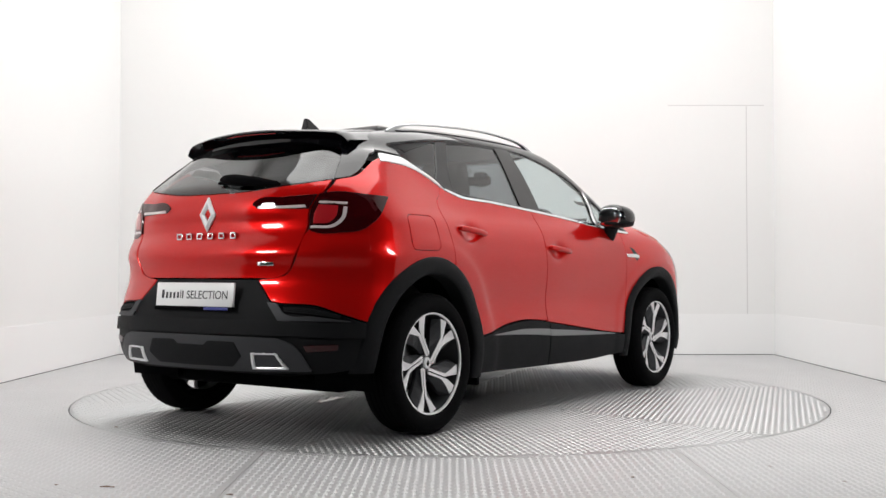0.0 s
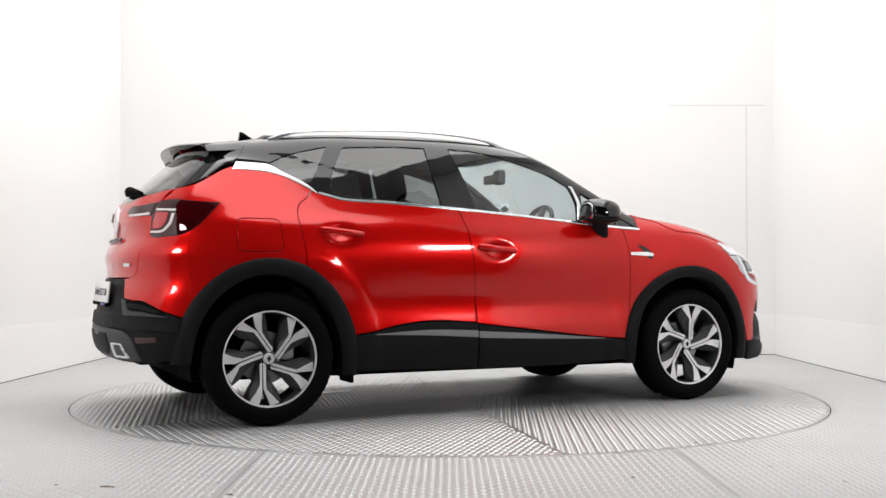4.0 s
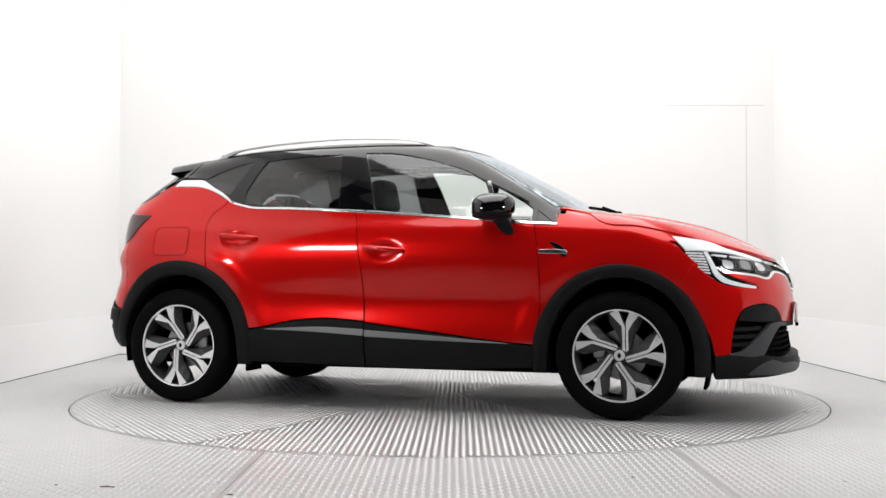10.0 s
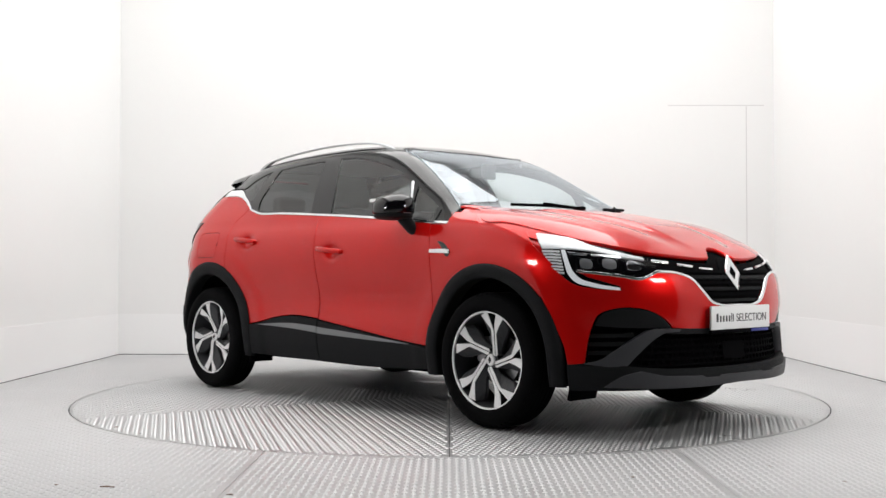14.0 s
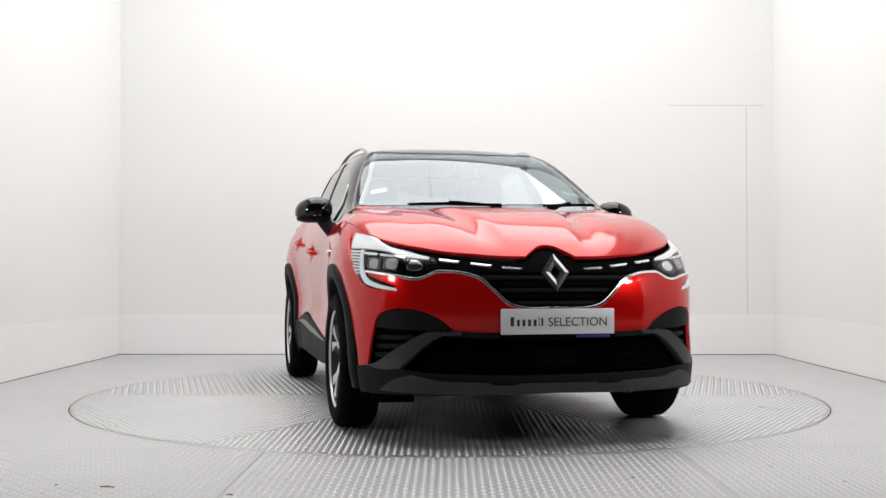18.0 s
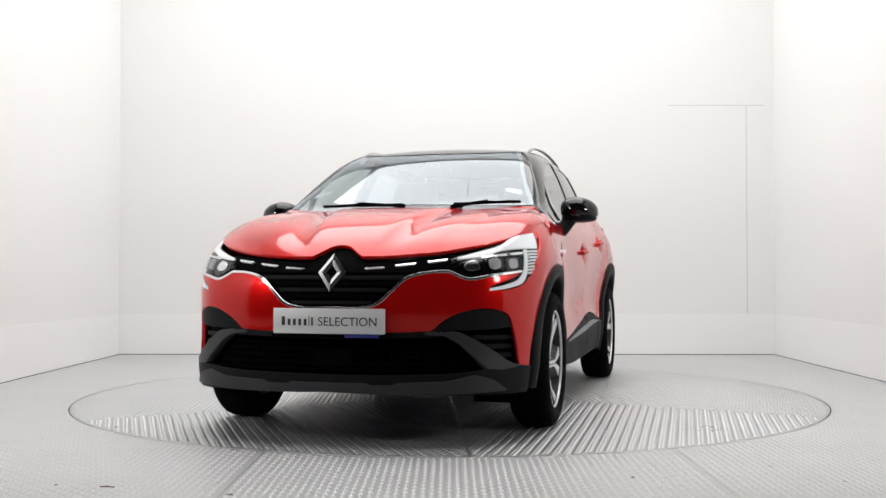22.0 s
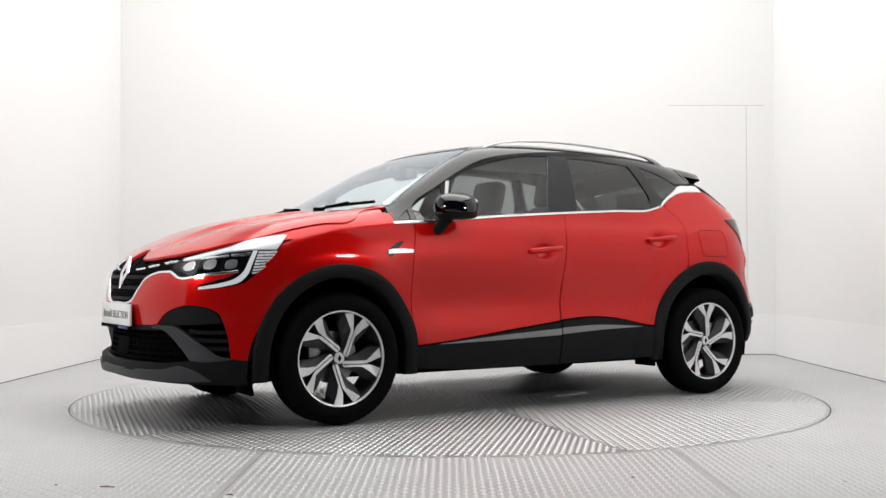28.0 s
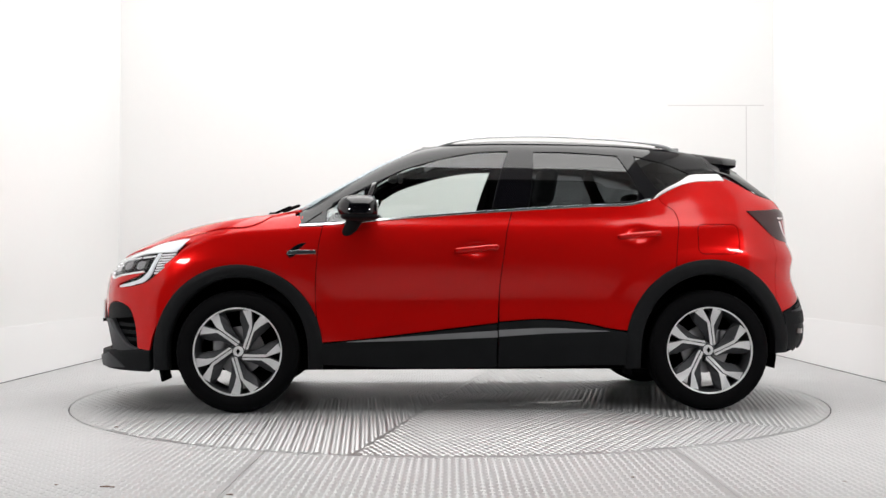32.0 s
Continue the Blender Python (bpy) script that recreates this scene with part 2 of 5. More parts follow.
def tube_bm(points, radius, n=10, flat=1.0):
    """A round or flattened rod along a line of points; radius may be a list."""
    bm = bmesh.new()
    pts = [Vector(p) for p in points]
    rad = radius if isinstance(radius, (list, tuple)) else [radius] * len(pts)
    rings = []
    for i, p in enumerate(pts):
        t = (pts[min(i + 1, len(pts) - 1)] - pts[max(i - 1, 0)]).normalized()
        a = t.cross(Vector((0, 0, 1)))
        a = a.normalized() if a.length > .05 else Vector((1, 0, 0))
        b = a.cross(t)
        rings.append([bm.verts.new(p + rad[i] * (math.cos(k) * a + flat * math.sin(k) * b))
                      for k in (2 * math.pi * j / n for j in range(n))])
    for p, q in zip(rings, rings[1:]):
        for j in range(n):
            bm.faces.new((p[j], p[(j + 1) % n], q[(j + 1) % n], q[j]))
    bm.faces.new(rings[0])
    bm.faces.new(rings[-1])
    return bm


def prism_bm(outline, y0, y1, bevel=0.):
    """A flat outline in x, z drawn out along y."""
    bm = bmesh.new()
    a = [bm.verts.new((x, y0, z)) for x, z in outline]
    b = [bm.verts.new((x, y1, z)) for x, z in outline]
    bm.faces.new(a)
    bm.faces.new(b)
    n = len(a)
    for i in range(n):
        bm.faces.new((a[i], a[(i + 1) % n], b[(i + 1) % n], b[i]))
    if bevel:
        bmesh.ops.bevel(bm, geom=bm.edges[:], offset=bevel, segments=2, affect="EDGES", profile=.5)
    return bm


# ---- panels: outlines laid on the car's form, each with a folded edge ----
DEG = .0183
MODES = {"side": (1, 1), "top": (1, 1), "nose": (DEG, 1), "tail": (DEG, 1), "cabin": (1, .0105), "bonnet": (1, .0125)}


def lift(mode, uv, side=1):
    u, v = uv[:, 0], uv[:, 1]
    o, z = np.zeros((len(uv), 3)), np.zeros(len(uv))
    if mode == "side":
        o = np.stack([u, z + 1.15 * side, v], 1)
        d, reach = np.stack([z, z - side, z], 1), 1.1
    elif mode == "top":
        o = np.stack([u, v, z + 1.75], 1)
        d, reach = np.stack([z, z, z - 1], 1), 1.2
    elif mode == "cabin":
        a = np.radians(v)
        d = -np.stack([z, side * np.cos(a), np.sin(a)], 1)
        o, reach = np.stack([u, z, z + 1.1], 1) - 1.15 * d, 1.13
    elif mode == "bonnet":
        a = np.radians(v)
        d = -np.stack([z, np.cos(a), np.sin(a)], 1)
        o, reach = np.stack([u, z, z + .55], 1) - 1.15 * d, 1.1
    else:
        a, k, x0 = np.radians(u), (1 if mode == "nose" else -1), (1.1 if mode == "nose" else -1.0)
        d = -np.stack([k * np.cos(a), side * np.sin(a), z], 1)
        o, reach = np.stack([z + x0, z, v], 1) - 1.5 * d, 1.45
    p = meet(o, d, reach)
    return p, slope(p[:, 0], p[:, 1], p[:, 2])


def inside(poly, q):
    x, y = q[:, 0], q[:, 1]
    r = np.zeros(len(q), bool)
    for (x0, y0), (x1, y1) in zip(poly, np.roll(poly, -1, 0)):
        c = (y0 > y) != (y1 > y)
        r ^= c & (x < (x1 - x0) * (y - y0) / (y1 - y0 + 1e-12) + x0)
    return r


def curve(pts, step, closed=True):
    """A line through points: smooth, but straight into those marked with a third value (corners)."""
    p = [np.array(q[:2], float) for q in pts]
    hard = [len(q) > 2 for q in pts]
    n, out = len(p), []
    for i in range(n if closed else n - 1):
        a, b = p[i], p[(i + 1) % n]
        a0 = p[i - 1] if (closed or i > 0) else a
        b1 = p[(i + 2) % n] if (closed or i + 2 < n) else b
        if np.linalg.norm(b - a) < 1e-6:
            continue
        la, lm, lb = (max(np.linalg.norm(v), 1e-6) for v in (a - a0, b - a, b1 - b))
        ta = (b - a) if hard[i] or la < 1e-5 else ((a - a0) / la * lm + (b - a) / lm * la) / (la + lm) * lm
        tb = (b - a) if hard[(i + 1) % n] or lb < 1e-5 else ((b - a) / lm * lb + (b1 - b) / lb * lm) / (lm + lb) * lm
        k = max(1, int(math.ceil(lm / step)))
        for t in np.arange(k) / k:
            out.append((1 + 2 * t) * (1 - t) ** 2 * a + t * (1 - t) ** 2 * ta + t * t * (3 - 2 * t) * b + t * t * (t - 1) * tb)
    if not closed:
        out.append(p[-1])
    return np.array(out)


def area2(p):
    return float(np.sum(p[:, 0] * np.roll(p[:, 1], -1) - np.roll(p[:, 0], -1) * p[:, 1]))


def inset(p, d):
    """Moves a closed line inwards by d."""
    s = 1 if area2(p) > 0 else -1
    a, b = p - np.roll(p, 1, 0), np.roll(p, -1, 0) - p
    na, nb = (np.stack([-v[:, 1], v[:, 0]], 1) / np.maximum(np.linalg.norm(v, axis=1, keepdims=True), 1e-9) for v in (a, b))
    m = na + nb
    m = m / np.maximum((m * m).sum(1, keepdims=True) / 2, .45)
    return p + s * d * m


def strip(path, width, step=.02):
    """The outline of a band of even width along an open line."""
    c = curve(path, step, False)
    t = np.gradient(c, axis=0)
    n = np.stack([-t[:, 1], t[:, 0]], 1) / np.maximum(np.linalg.norm(t, axis=1, keepdims=True), 1e-9)
    return [(*q, 1) for q in c + n * width / 2] + [(*q, 1) for q in (c - n * width / 2)[::-1]]


def scaled(mode, pts):
    k = MODES[mode]
    return [(q[0] * k[0], q[1] * k[1], *q[2:]) for q in pts]


def mirrored(half, mode="nose"):
    """Closes a half outline, given from the middle line round to the middle line again."""
    if mode == "bonnet":
        return list(half) + [(q[0], 180 - q[1], *q[2:]) for q in half[::-1] if abs(q[1] - 90) > 1e-6]
    ax = 1 if mode == "top" else 0
    flip = [tuple((-c if i == ax else c) for i, c in enumerate(q[:2])) + tuple(q[2:]) for q in half[::-1]]
    return list(half) + [q for q in flip if abs(q[ax]) > 1e-6]


def panel(name, outline, mode, mat, parent, side=1, off=0., thick=.018, res=.03, gap=.0034, holes=(), label="", ready=False):
    from mathutils.geometry import delaunay_2d_cdt as cdt
    k = np.array(MODES[mode])
    loops = []
    for i, line in enumerate((outline, *holes)):
        p = curve(line if ready else scaled(mode, line), res * .6)
        loops.append(inset(p, gap if i == 0 else -gap))
    outer = loops[0]
    lo, hi = outer.min(0), outer.max(0)
    gx, gy = np.meshgrid(np.arange(lo[0], hi[0], res), np.arange(lo[1], hi[1], res * .9))
    gx = gx + (np.arange(gx.shape[0]) % 2)[:, None] * res * .5
    g = np.stack([gx.ravel(), gy.ravel()], 1)
    keep = inside(outer, g)
    for h in loops[1:]:
        keep &= ~inside(h, g)
    g = g[keep]
    rim = np.concatenate(loops)
    if len(g):
        d = np.full(len(g), 9.)
        for q in range(0, len(rim), 64):
            d = np.minimum(d, np.sqrt(((g[:, None] - rim[None, q:q + 64]) ** 2).sum(-1)).min(1))
        g = g[d > res * .45]
    edges, s = [], 0
    for p in loops:
        edges += [(s + i, s + (i + 1) % len(p)) for i in range(len(p))]
        s += len(p)
    pts = np.concatenate([rim, g])
    vs, _, fs, *_ = cdt([Vector(q) for q in pts], edges, [], 0, 1e-6)
    uv = np.array([tuple(v) for v in vs])
    cen = np.array([uv[list(f)].mean(0) for f in fs])
    ok = inside(outer, cen)
    for h in loops[1:]:
        ok &= ~inside(h, cen)
    fs = [tuple(f) for f, o in zip(fs, ok) if o]
    P, N = lift(mode, uv / k, side)
    P = P + off * N
    f0 = np.array(fs)
    fn = np.cross(P[f0[:, 1]] - P[f0[:, 0]], P[f0[:, 2]] - P[f0[:, 0]])
    turn = (fn * N[f0[:, 0]]).sum(1) < 0
    fs = [f[::-1] if t else f for f, t in zip(fs, turn)]
    count = {}
    for f in fs:
        for a, b in zip(f, f[1:] + f[:1]):
            count[(a, b)] = True
    rim_edges = [(a, b) for a, b in count if (b, a) not in count]
    nxt, prv = dict(rim_edges), {b: a for a, b in rim_edges}
    ids = list(nxt)
    V, M = list(P), list(N)
    top, low = {}, {}
    for i in ids:
        t = P[nxt[i]] - P[prv.get(i, i)]
        out = np.cross(t, N[i])
        out /= max(np.linalg.norm(out), 1e-9)
        c = N[i] + out
        top[i] = len(V)
        V.append(P[i] + .0014 * out - .0014 * N[i])
        M.append(c / np.linalg.norm(c))
        low[i] = len(V)
        V.append(P[i] + .0016 * out - thick * N[i])
        M.append(out)
    for a, b in rim_edges:
        fs.append((b, a, top[a], top[b]))
        fs.append((top[b], top[a], low[a], low[b]))
    return mesh_object(name, V, fs, mat, parent, label, M)


def arc(cx, cz, rx, rz, a0, a1, n=9):
    return [(cx + rx * math.cos(radians(a0 + (a1 - a0) * i / (n - 1))), cz + rz * math.sin(radians(a0 + (a1 - a0) * i / (n - 1)))) for i in range(n)]
# ---- the photo box: floor of tread plate, white walls, ceiling ----
LEFT, RIGHT, BACK, FRONT = -3.16, 3.11, 3.32, -9.0
DISC = 2.285


def slab(name, x0, x1, y0, y1, z0, z1, mat, label, bevel=.0, parent=None, kind="structure"):
    bm = box_bm(x1 - x0, y1 - y0, z1 - z0, Matrix.Translation(((x0 + x1) / 2, (y0 + y1) / 2, (z0 + z1) / 2)), bevel)
    return part(name, bm, mat, parent, label, smooth=bool(bevel), kind=kind)


MOUTH, CANOPY = -2.7, -3.62
slab("wall_back", LEFT - .25, RIGHT + .25, BACK + .004, BACK + .25, -.1, CEILING, WALL, "smooth white painted back wall of a photo box")
slab("wall_left", LEFT - .25, LEFT - .004, MOUTH, BACK + .004, -.1, CEILING, WALL, "smooth white painted side wall beside the turntable")
slab("wall_right", RIGHT + .004, RIGHT + .25, MOUTH, BACK + .004, -.1, CEILING, WALL, "smooth white painted side wall beside the turntable")
slab("ceiling", LEFT - .25, RIGHT + .25, CANOPY, BACK + .25, CEILING, CEILING + .2, CEIL, "flat white ceiling with light panels")
# the unlit hall behind the camera
slab("hall_wall_left", -7.2, -7.0, FRONT, MOUTH, -.1, 6.0, REAR_WALL, "dark wall of the unlit hall")
slab("hall_wall_right", 7.0, 7.2, FRONT, MOUTH, -.1, 6.0, REAR_WALL, "dark wall of the unlit hall")
slab("hall_wall_end", -7.2, 7.2, FRONT - .2, FRONT, -.1, 6.0, REAR_WALL, "dark end wall of the unlit hall")
slab("hall_ceiling", -7.2, 7.2, FRONT - .2, MOUTH, 6.0, 6.2, REAR_WALL, "dark ceiling of the unlit hall")
slab("fascia_left", -7.0, LEFT - .25, MOUTH + .002, MOUTH + .2, -.1, 6.0, REAR_WALL, "dark outer face of the photo box")
slab("fascia_right", RIGHT + .25, 7.0, MOUTH + .002, MOUTH + .2, -.1, 6.0, REAR_WALL, "dark outer face of the photo box")
slab("fascia_top", LEFT - .25, RIGHT + .25, MOUTH, MOUTH + .1, CEILING + .2, 6.0, REAR_WALL, "dark upper face of the photo box")
# paler bands added for the overexposed glow low on the walls
KH = .39
slab("bright_band_back", LEFT, RIGHT, BACK, BACK + .004, 0, KH, BRIGHT_BAND, "paler band painted for the overexposed foot of the back wall")
slab("bright_band_left", LEFT - .004, LEFT, MOUTH, BACK - .001, 0, KH, BRIGHT_BAND, "paler band painted for the overexposed foot of the side wall")
slab("bright_band_right", RIGHT, RIGHT + .004, MOUTH, BACK - .001, 0, KH, BRIGHT_BAND, "paler band painted for the overexposed foot of the side wall")

# solid dark strips standing in for the shadow gap between floor plates and walls
slab("floor_gap_shade_back", LEFT, RIGHT, BACK - .003, BACK - .0005, .0, .006, SLOT, "dark strip for the shadow gap along the foot of the back wall")
slab("floor_gap_shade_left", LEFT + .0005, LEFT + .003, MOUTH, BACK - .004, .0, .004, SLOT, "dark strip for the shadow gap along the foot of the side wall")
slab("floor_gap_shade_right", RIGHT - .003, RIGHT - .0005, MOUTH, BACK - .004, .0, .004, SLOT, "dark strip for the shadow gap along the foot of the side wall")

# hairline joints of a flush service door in the back wall
slab("door_seam_top", 2.10, 3.02, BACK + .002, BACK + .006, 2.384, 2.392, SEAM, "thin grey joint over a flush white door")
slab("door_seam_side", 2.846, 2.854, BACK + .002, BACK + .006, KH, 2.384, SEAM, "thin grey upright joint of a flush white door")


def ceiling_lamp(x, y):
    lamp = empty("ceiling_lamp")
    lamp.location = (x, y, CEILING)
    tagged(lamp, "broad white light panel mounted on the ceiling", "ceiling lamp", "ceiling lamps")
    tray = merge(*[box_bm(2.42, .02, .05, Matrix.Translation((0, k * .98, -.025)), .003) for k in (-1, 1)], *[box_bm(.02, 1.94, .05, Matrix.Translation((k * 1.20, 0, -.025)), .003) for k in (-1, 1)])
    part("frame", tray, CEIL, lamp, "white lamp frame")
    part("diffuser", box_bm(2.432, 1.992, .012, Matrix.Translation((0, 0, -.057)), .002), DIFFUSER, lamp, "glowing white diffuser", False)
    return lamp


first_lamp = ceiling_lamp(LAMP_X[0], LAMP_Y[0])
for lx in LAMP_X:
    for ly in LAMP_Y:
        if (lx, ly) != (LAMP_X[0], LAMP_Y[0]):
            copy_thing(first_lamp, pose(lx, ly, CEILING))


def soft_box(x, y):
    """A small soft box on a stand, its lit face towards the turntable."""
    stand = empty("soft_box")
    stand.location = (x, y, 0)
    stand.rotation_euler = (0, 0, math.atan2(y, x * .8) + math.pi / 2)
    tagged(stand, "white soft box light on a dark stand beside the box mouth", "studio light", "soft boxes")
    part("housing", box_bm(.58, .10, .90, Matrix.Translation((0, .045, 1.38)), .02), SLOT, stand, "black housing")
    part("diffuser", box_bm(.50, .012, .80, Matrix.Translation((0, -.012, 1.38)), .003), DIFFUSER, stand, "glowing white diffuser", False)
    part("post", tube_bm([(0, .045, .02), (0, .045, .96)], .018), SLOT, stand, "dark steel post")
    part("foot", lathe_bm([(.17, .0), (.17, .018), (.02, .03), (.0005, .03)], 32, "Z"), SLOT, stand, "round steel foot")
    return stand


for px, py in STRIPS:
    soft_box(px, py)


def flat_plate(name, outline, z0, z1, mat, parent=None, label="", kind=""):
    bm = bmesh.new()
    top = [bm.verts.new((x, y, z1)) for x, y in outline]
    low = [bm.verts.new((x, y, z0)) for x, y in outline]
    f = bm.faces.new(top)
    n = len(top)
    for i in range(n):
        bm.faces.new((top[i], low[i], low[(i + 1) % n], top[(i + 1) % n]))
    bmesh.ops.triangulate(bm, faces=[f])
    return part(name, bm, mat, parent, label, smooth=False, kind=kind)


def tread(name, spots, turn, parent, label, h=.0036, mat=None):
    """Raised bars of tread plate, laid crosswise in turns."""
    a, b = .0138, .0060
    base = np.array([(-a, 0, 0), (-a * .45, -b, 0), (a * .45, -b, 0), (a, 0, 0), (a * .45, b, 0), (-a * .45, b, 0),
                     (-a * .6, 0, h), (-a * .35, -b * .45, h), (a * .35, -b * .45, h), (a * .6, 0, h), (a * .35, b * .45, h), (-a * .35, b * .45, h)])
    quads = np.array([(i, (i + 1) % 6, 6 + (i + 1) % 6, 6 + i) for i in range(6)] + [(6, 7, 10, 11), (7, 8, 9, 10)])
    n = len(spots)
    c, s = np.cos(turn), np.sin(turn)
    V = np.empty((n, 12, 3))
    V[:, :, 0] = spots[:, :1] + c[:, None] * base[:, 0] - s[:, None] * base[:, 1]
    V[:, :, 1] = spots[:, 1:2] + s[:, None] * base[:, 0] + c[:, None] * base[:, 1]
    V[:, :, 2] = base[:, 2]
    F = (quads[None] + 12 * np.arange(n)[:, None, None]).reshape(-1, 4)
    me = bpy.data.meshes.new(name)
    me.vertices.add(12 * n)
    me.vertices.foreach_set("co", V.ravel())
    me.loops.add(F.size)
    me.loops.foreach_set("vertex_index", F.ravel().astype(np.int32))
    me.polygons.add(len(F))
    me.polygons.foreach_set("loop_start", np.arange(0, F.size, 4, dtype=np.int32))
    me.update(calc_edges=True)
    me.materials.append(mat or TREAD)
    ob = new(name, me)
    ob.parent = parent
    return tagged(ob, label, kind="stuff")


def tread_grid(x0, x1, y0, y1, pitch, angle):
    i, j = np.meshgrid(np.arange(-150, 151), np.arange(-190, 191))
    u, v = i.ravel() * pitch, j.ravel() * pitch
    c, s = math.cos(angle), math.sin(angle)
    p = np.stack([c * u - s * v, s * u + c * v], 1)
    turn = angle + np.where((i + j).ravel() % 2, math.pi / 2, 0.0)
    k = (p[:, 0] > x0) & (p[:, 0] < x1) & (p[:, 1] > y0) & (p[:, 1] < y1)
    return p[k], turn[k]


ground = flat_plate("floor", [(-7.2, FRONT - .2), (7.2, FRONT - .2), (7.2, BACK + .2), (-7.2, BACK + .2)], -.06, -.012, SLOT, None, "dark underfloor below the tread plates", "structure")
SEAMS = (-.80, 1.00)
cut = DISC + .007


def floor_plate(rows):
    """A plate from rows of (x0, x1, y), with a folded-down rim."""
    bm = bmesh.new()
    a = [bm.verts.new((x0, y, 0)) for x0, x1, y in rows]
    b = [bm.verts.new((x1, y, 0)) for x0, x1, y in rows]
    for i in range(len(rows) - 1):
        bm.faces.new((a[i], b[i], b[i + 1], a[i + 1]))
    loop = b + a[::-1]
    low = [bm.verts.new((v.co.x, v.co.y, -.010)) for v in loop]
    n = len(loop)
    for i in range(n):
        bm.faces.new((loop[i], loop[(i + 1) % n], low[(i + 1) % n], low[i]))
    return part("tread_plate", bm, OUTER_FLOOR, ground, smooth=False)


def half_chord(x):
    return math.sqrt(max(cut * cut - x * x, 0))


e = .0015
ya, yb = half_chord(SEAMS[0] - e), half_chord(SEAMS[1] + e)
arc_y = [math.sin(k) for k in np.linspace(-math.pi / 2, math.pi / 2, 61)]
floor_plate([(LEFT, SEAMS[0] - e, FRONT)] + [(LEFT, -half_chord(ya * k), ya * k) for k in arc_y] + [(LEFT, SEAMS[0] - e, BACK)])
floor_plate([(SEAMS[1] + e, RIGHT, FRONT)] + [(half_chord(yb * k), RIGHT, yb * k) for k in arc_y] + [(SEAMS[1] + e, RIGHT, BACK)])
across = [SEAMS[0] + e + (SEAMS[1] - SEAMS[0] - 2 * e) * i / 40 for i in range(41)]
for sign, far in ((-1, FRONT), (1, BACK)):
    bm = bmesh.new()
    near = [bm.verts.new((x, sign * half_chord(x), 0)) for x in across]
    away = [bm.verts.new((x, far, 0)) for x in across]
    rim = [bm.verts.new((x, sign * half_chord(x), -.010)) for x in across]
    for i in range(40):
        bm.faces.new((near[i], near[i + 1], away[i + 1], away[i]))
        bm.faces.new((near[i], near[i + 1], rim[i + 1], rim[i]))
    part("tread_plate", bm, OUTER_FLOOR, ground, smooth=False)
spots, turn = tread_grid(LEFT + .03, RIGHT - .03, -4.6, BACK - .03, 0.031, 0.0)
keep = (np.hypot(spots[:, 0], spots[:, 1]) > DISC + .03) & (np.abs(spots[:, 0] - SEAMS[0]) > .02) & (np.abs(spots[:, 0] - SEAMS[1]) > .02)
tread("tread_relief", spots[keep], turn[keep], ground, "raised bars of the aluminium tread plate", .0030, OUTER_TREAD)

# ---- turntable ----
turntable = empty("turntable")
tagged(turntable, "round aluminium tread-plate turntable flush with the floor", "turntable")
SECTORS = 6


def deck_plate(a0, a1):
    """One wedge of the deck, with a folded-down rim."""
    bm = bmesh.new()
    mid = (a0 + a1) / 2
    loop = [bm.verts.new((.004 * math.cos(mid), .004 * math.sin(mid), 0))]
    loop += [bm.verts.new((DISC * math.cos(a), DISC * math.sin(a), 0)) for a in np.linspace(a0 + .0006, a1 - .0006, 33)]
    for i in range(1, len(loop) - 1):
        bm.faces.new((loop[0], loop[i], loop[i + 1]))
    low = [bm.verts.new((v.co.x, v.co.y, -.010)) for v in loop]
    for i in range(len(loop)):
        q = (i + 1) % len(loop)
        bm.faces.new((loop[i], loop[q], low[q], low[i]))
    return part("deck_plate", bm, PLATE_FLOOR, turntable, smooth=False)


part("deck_base", lathe_bm([(DISC - .004, -.011), (DISC - .004, -.035), (.001, -.035)], 96, "Z"), SLOT, turntable, "dark turntable frame under the deck")
pieces_s, pieces_t = [], []
for i in range(SECTORS):
    a0, a1 = 2 * math.pi * (i + .28) / SECTORS, 2 * math.pi * (i + 1.28) / SECTORS
    deck_plate(a0, a1)
    s_, t_ = tread_grid(-DISC, DISC, -DISC, DISC, 0.031, (a0 + a1) / 2)
    ang = np.arctan2(s_[:, 1], s_[:, 0]) % (2 * math.pi)
    off = np.abs((ang - (a0 + a1) / 2 + math.pi) % (2 * math.pi) - math.pi)
    rad = np.hypot(s_[:, 0], s_[:, 1])
    k_ = (rad < DISC - .02) & (rad * np.sin(np.minimum(math.pi / SECTORS - off, math.pi / 2)) > .012) & (off < math.pi / SECTORS)
    pieces_s.append(s_[k_])
    pieces_t.append(t_[k_])
tread("tread_relief", np.concatenate(pieces_s), np.concatenate(pieces_t), turntable, "raised bars of the turntable deck")
# ---- the car ----
car = empty("car")
tagged(car, "red compact crossover car with a black roof on the turntable", "car")
WB = 1.32
ARCH = {1: (WB, .338, .468, .482, .385, .412), -1: (-WB, .338, .476, .512, .385, .428)}


def rim_of(end, k, a0, a1, n=9):
    """Points round a wheel opening; k of 0 is its inner edge, 1 the outer edge of its trim."""
    cx, cz, ox, oz, ix, iz = ARCH[end]
    return arc(cx, cz, ix + (ox - ix) * k, iz + (oz - iz) * k, a0, a1, n)


BELT = [(-1.075, 1.229), (-.990, 1.184), (-.924, 1.172), (-.650, 1.158), (-.361, 1.141), (-.04, 1.120), (.28, 1.096), (.582, 1.070), (.756, 1.054), (.984, 1.040)]
belt = spline([q[0] for q in BELT], [q[1] - .007 for q in BELT])


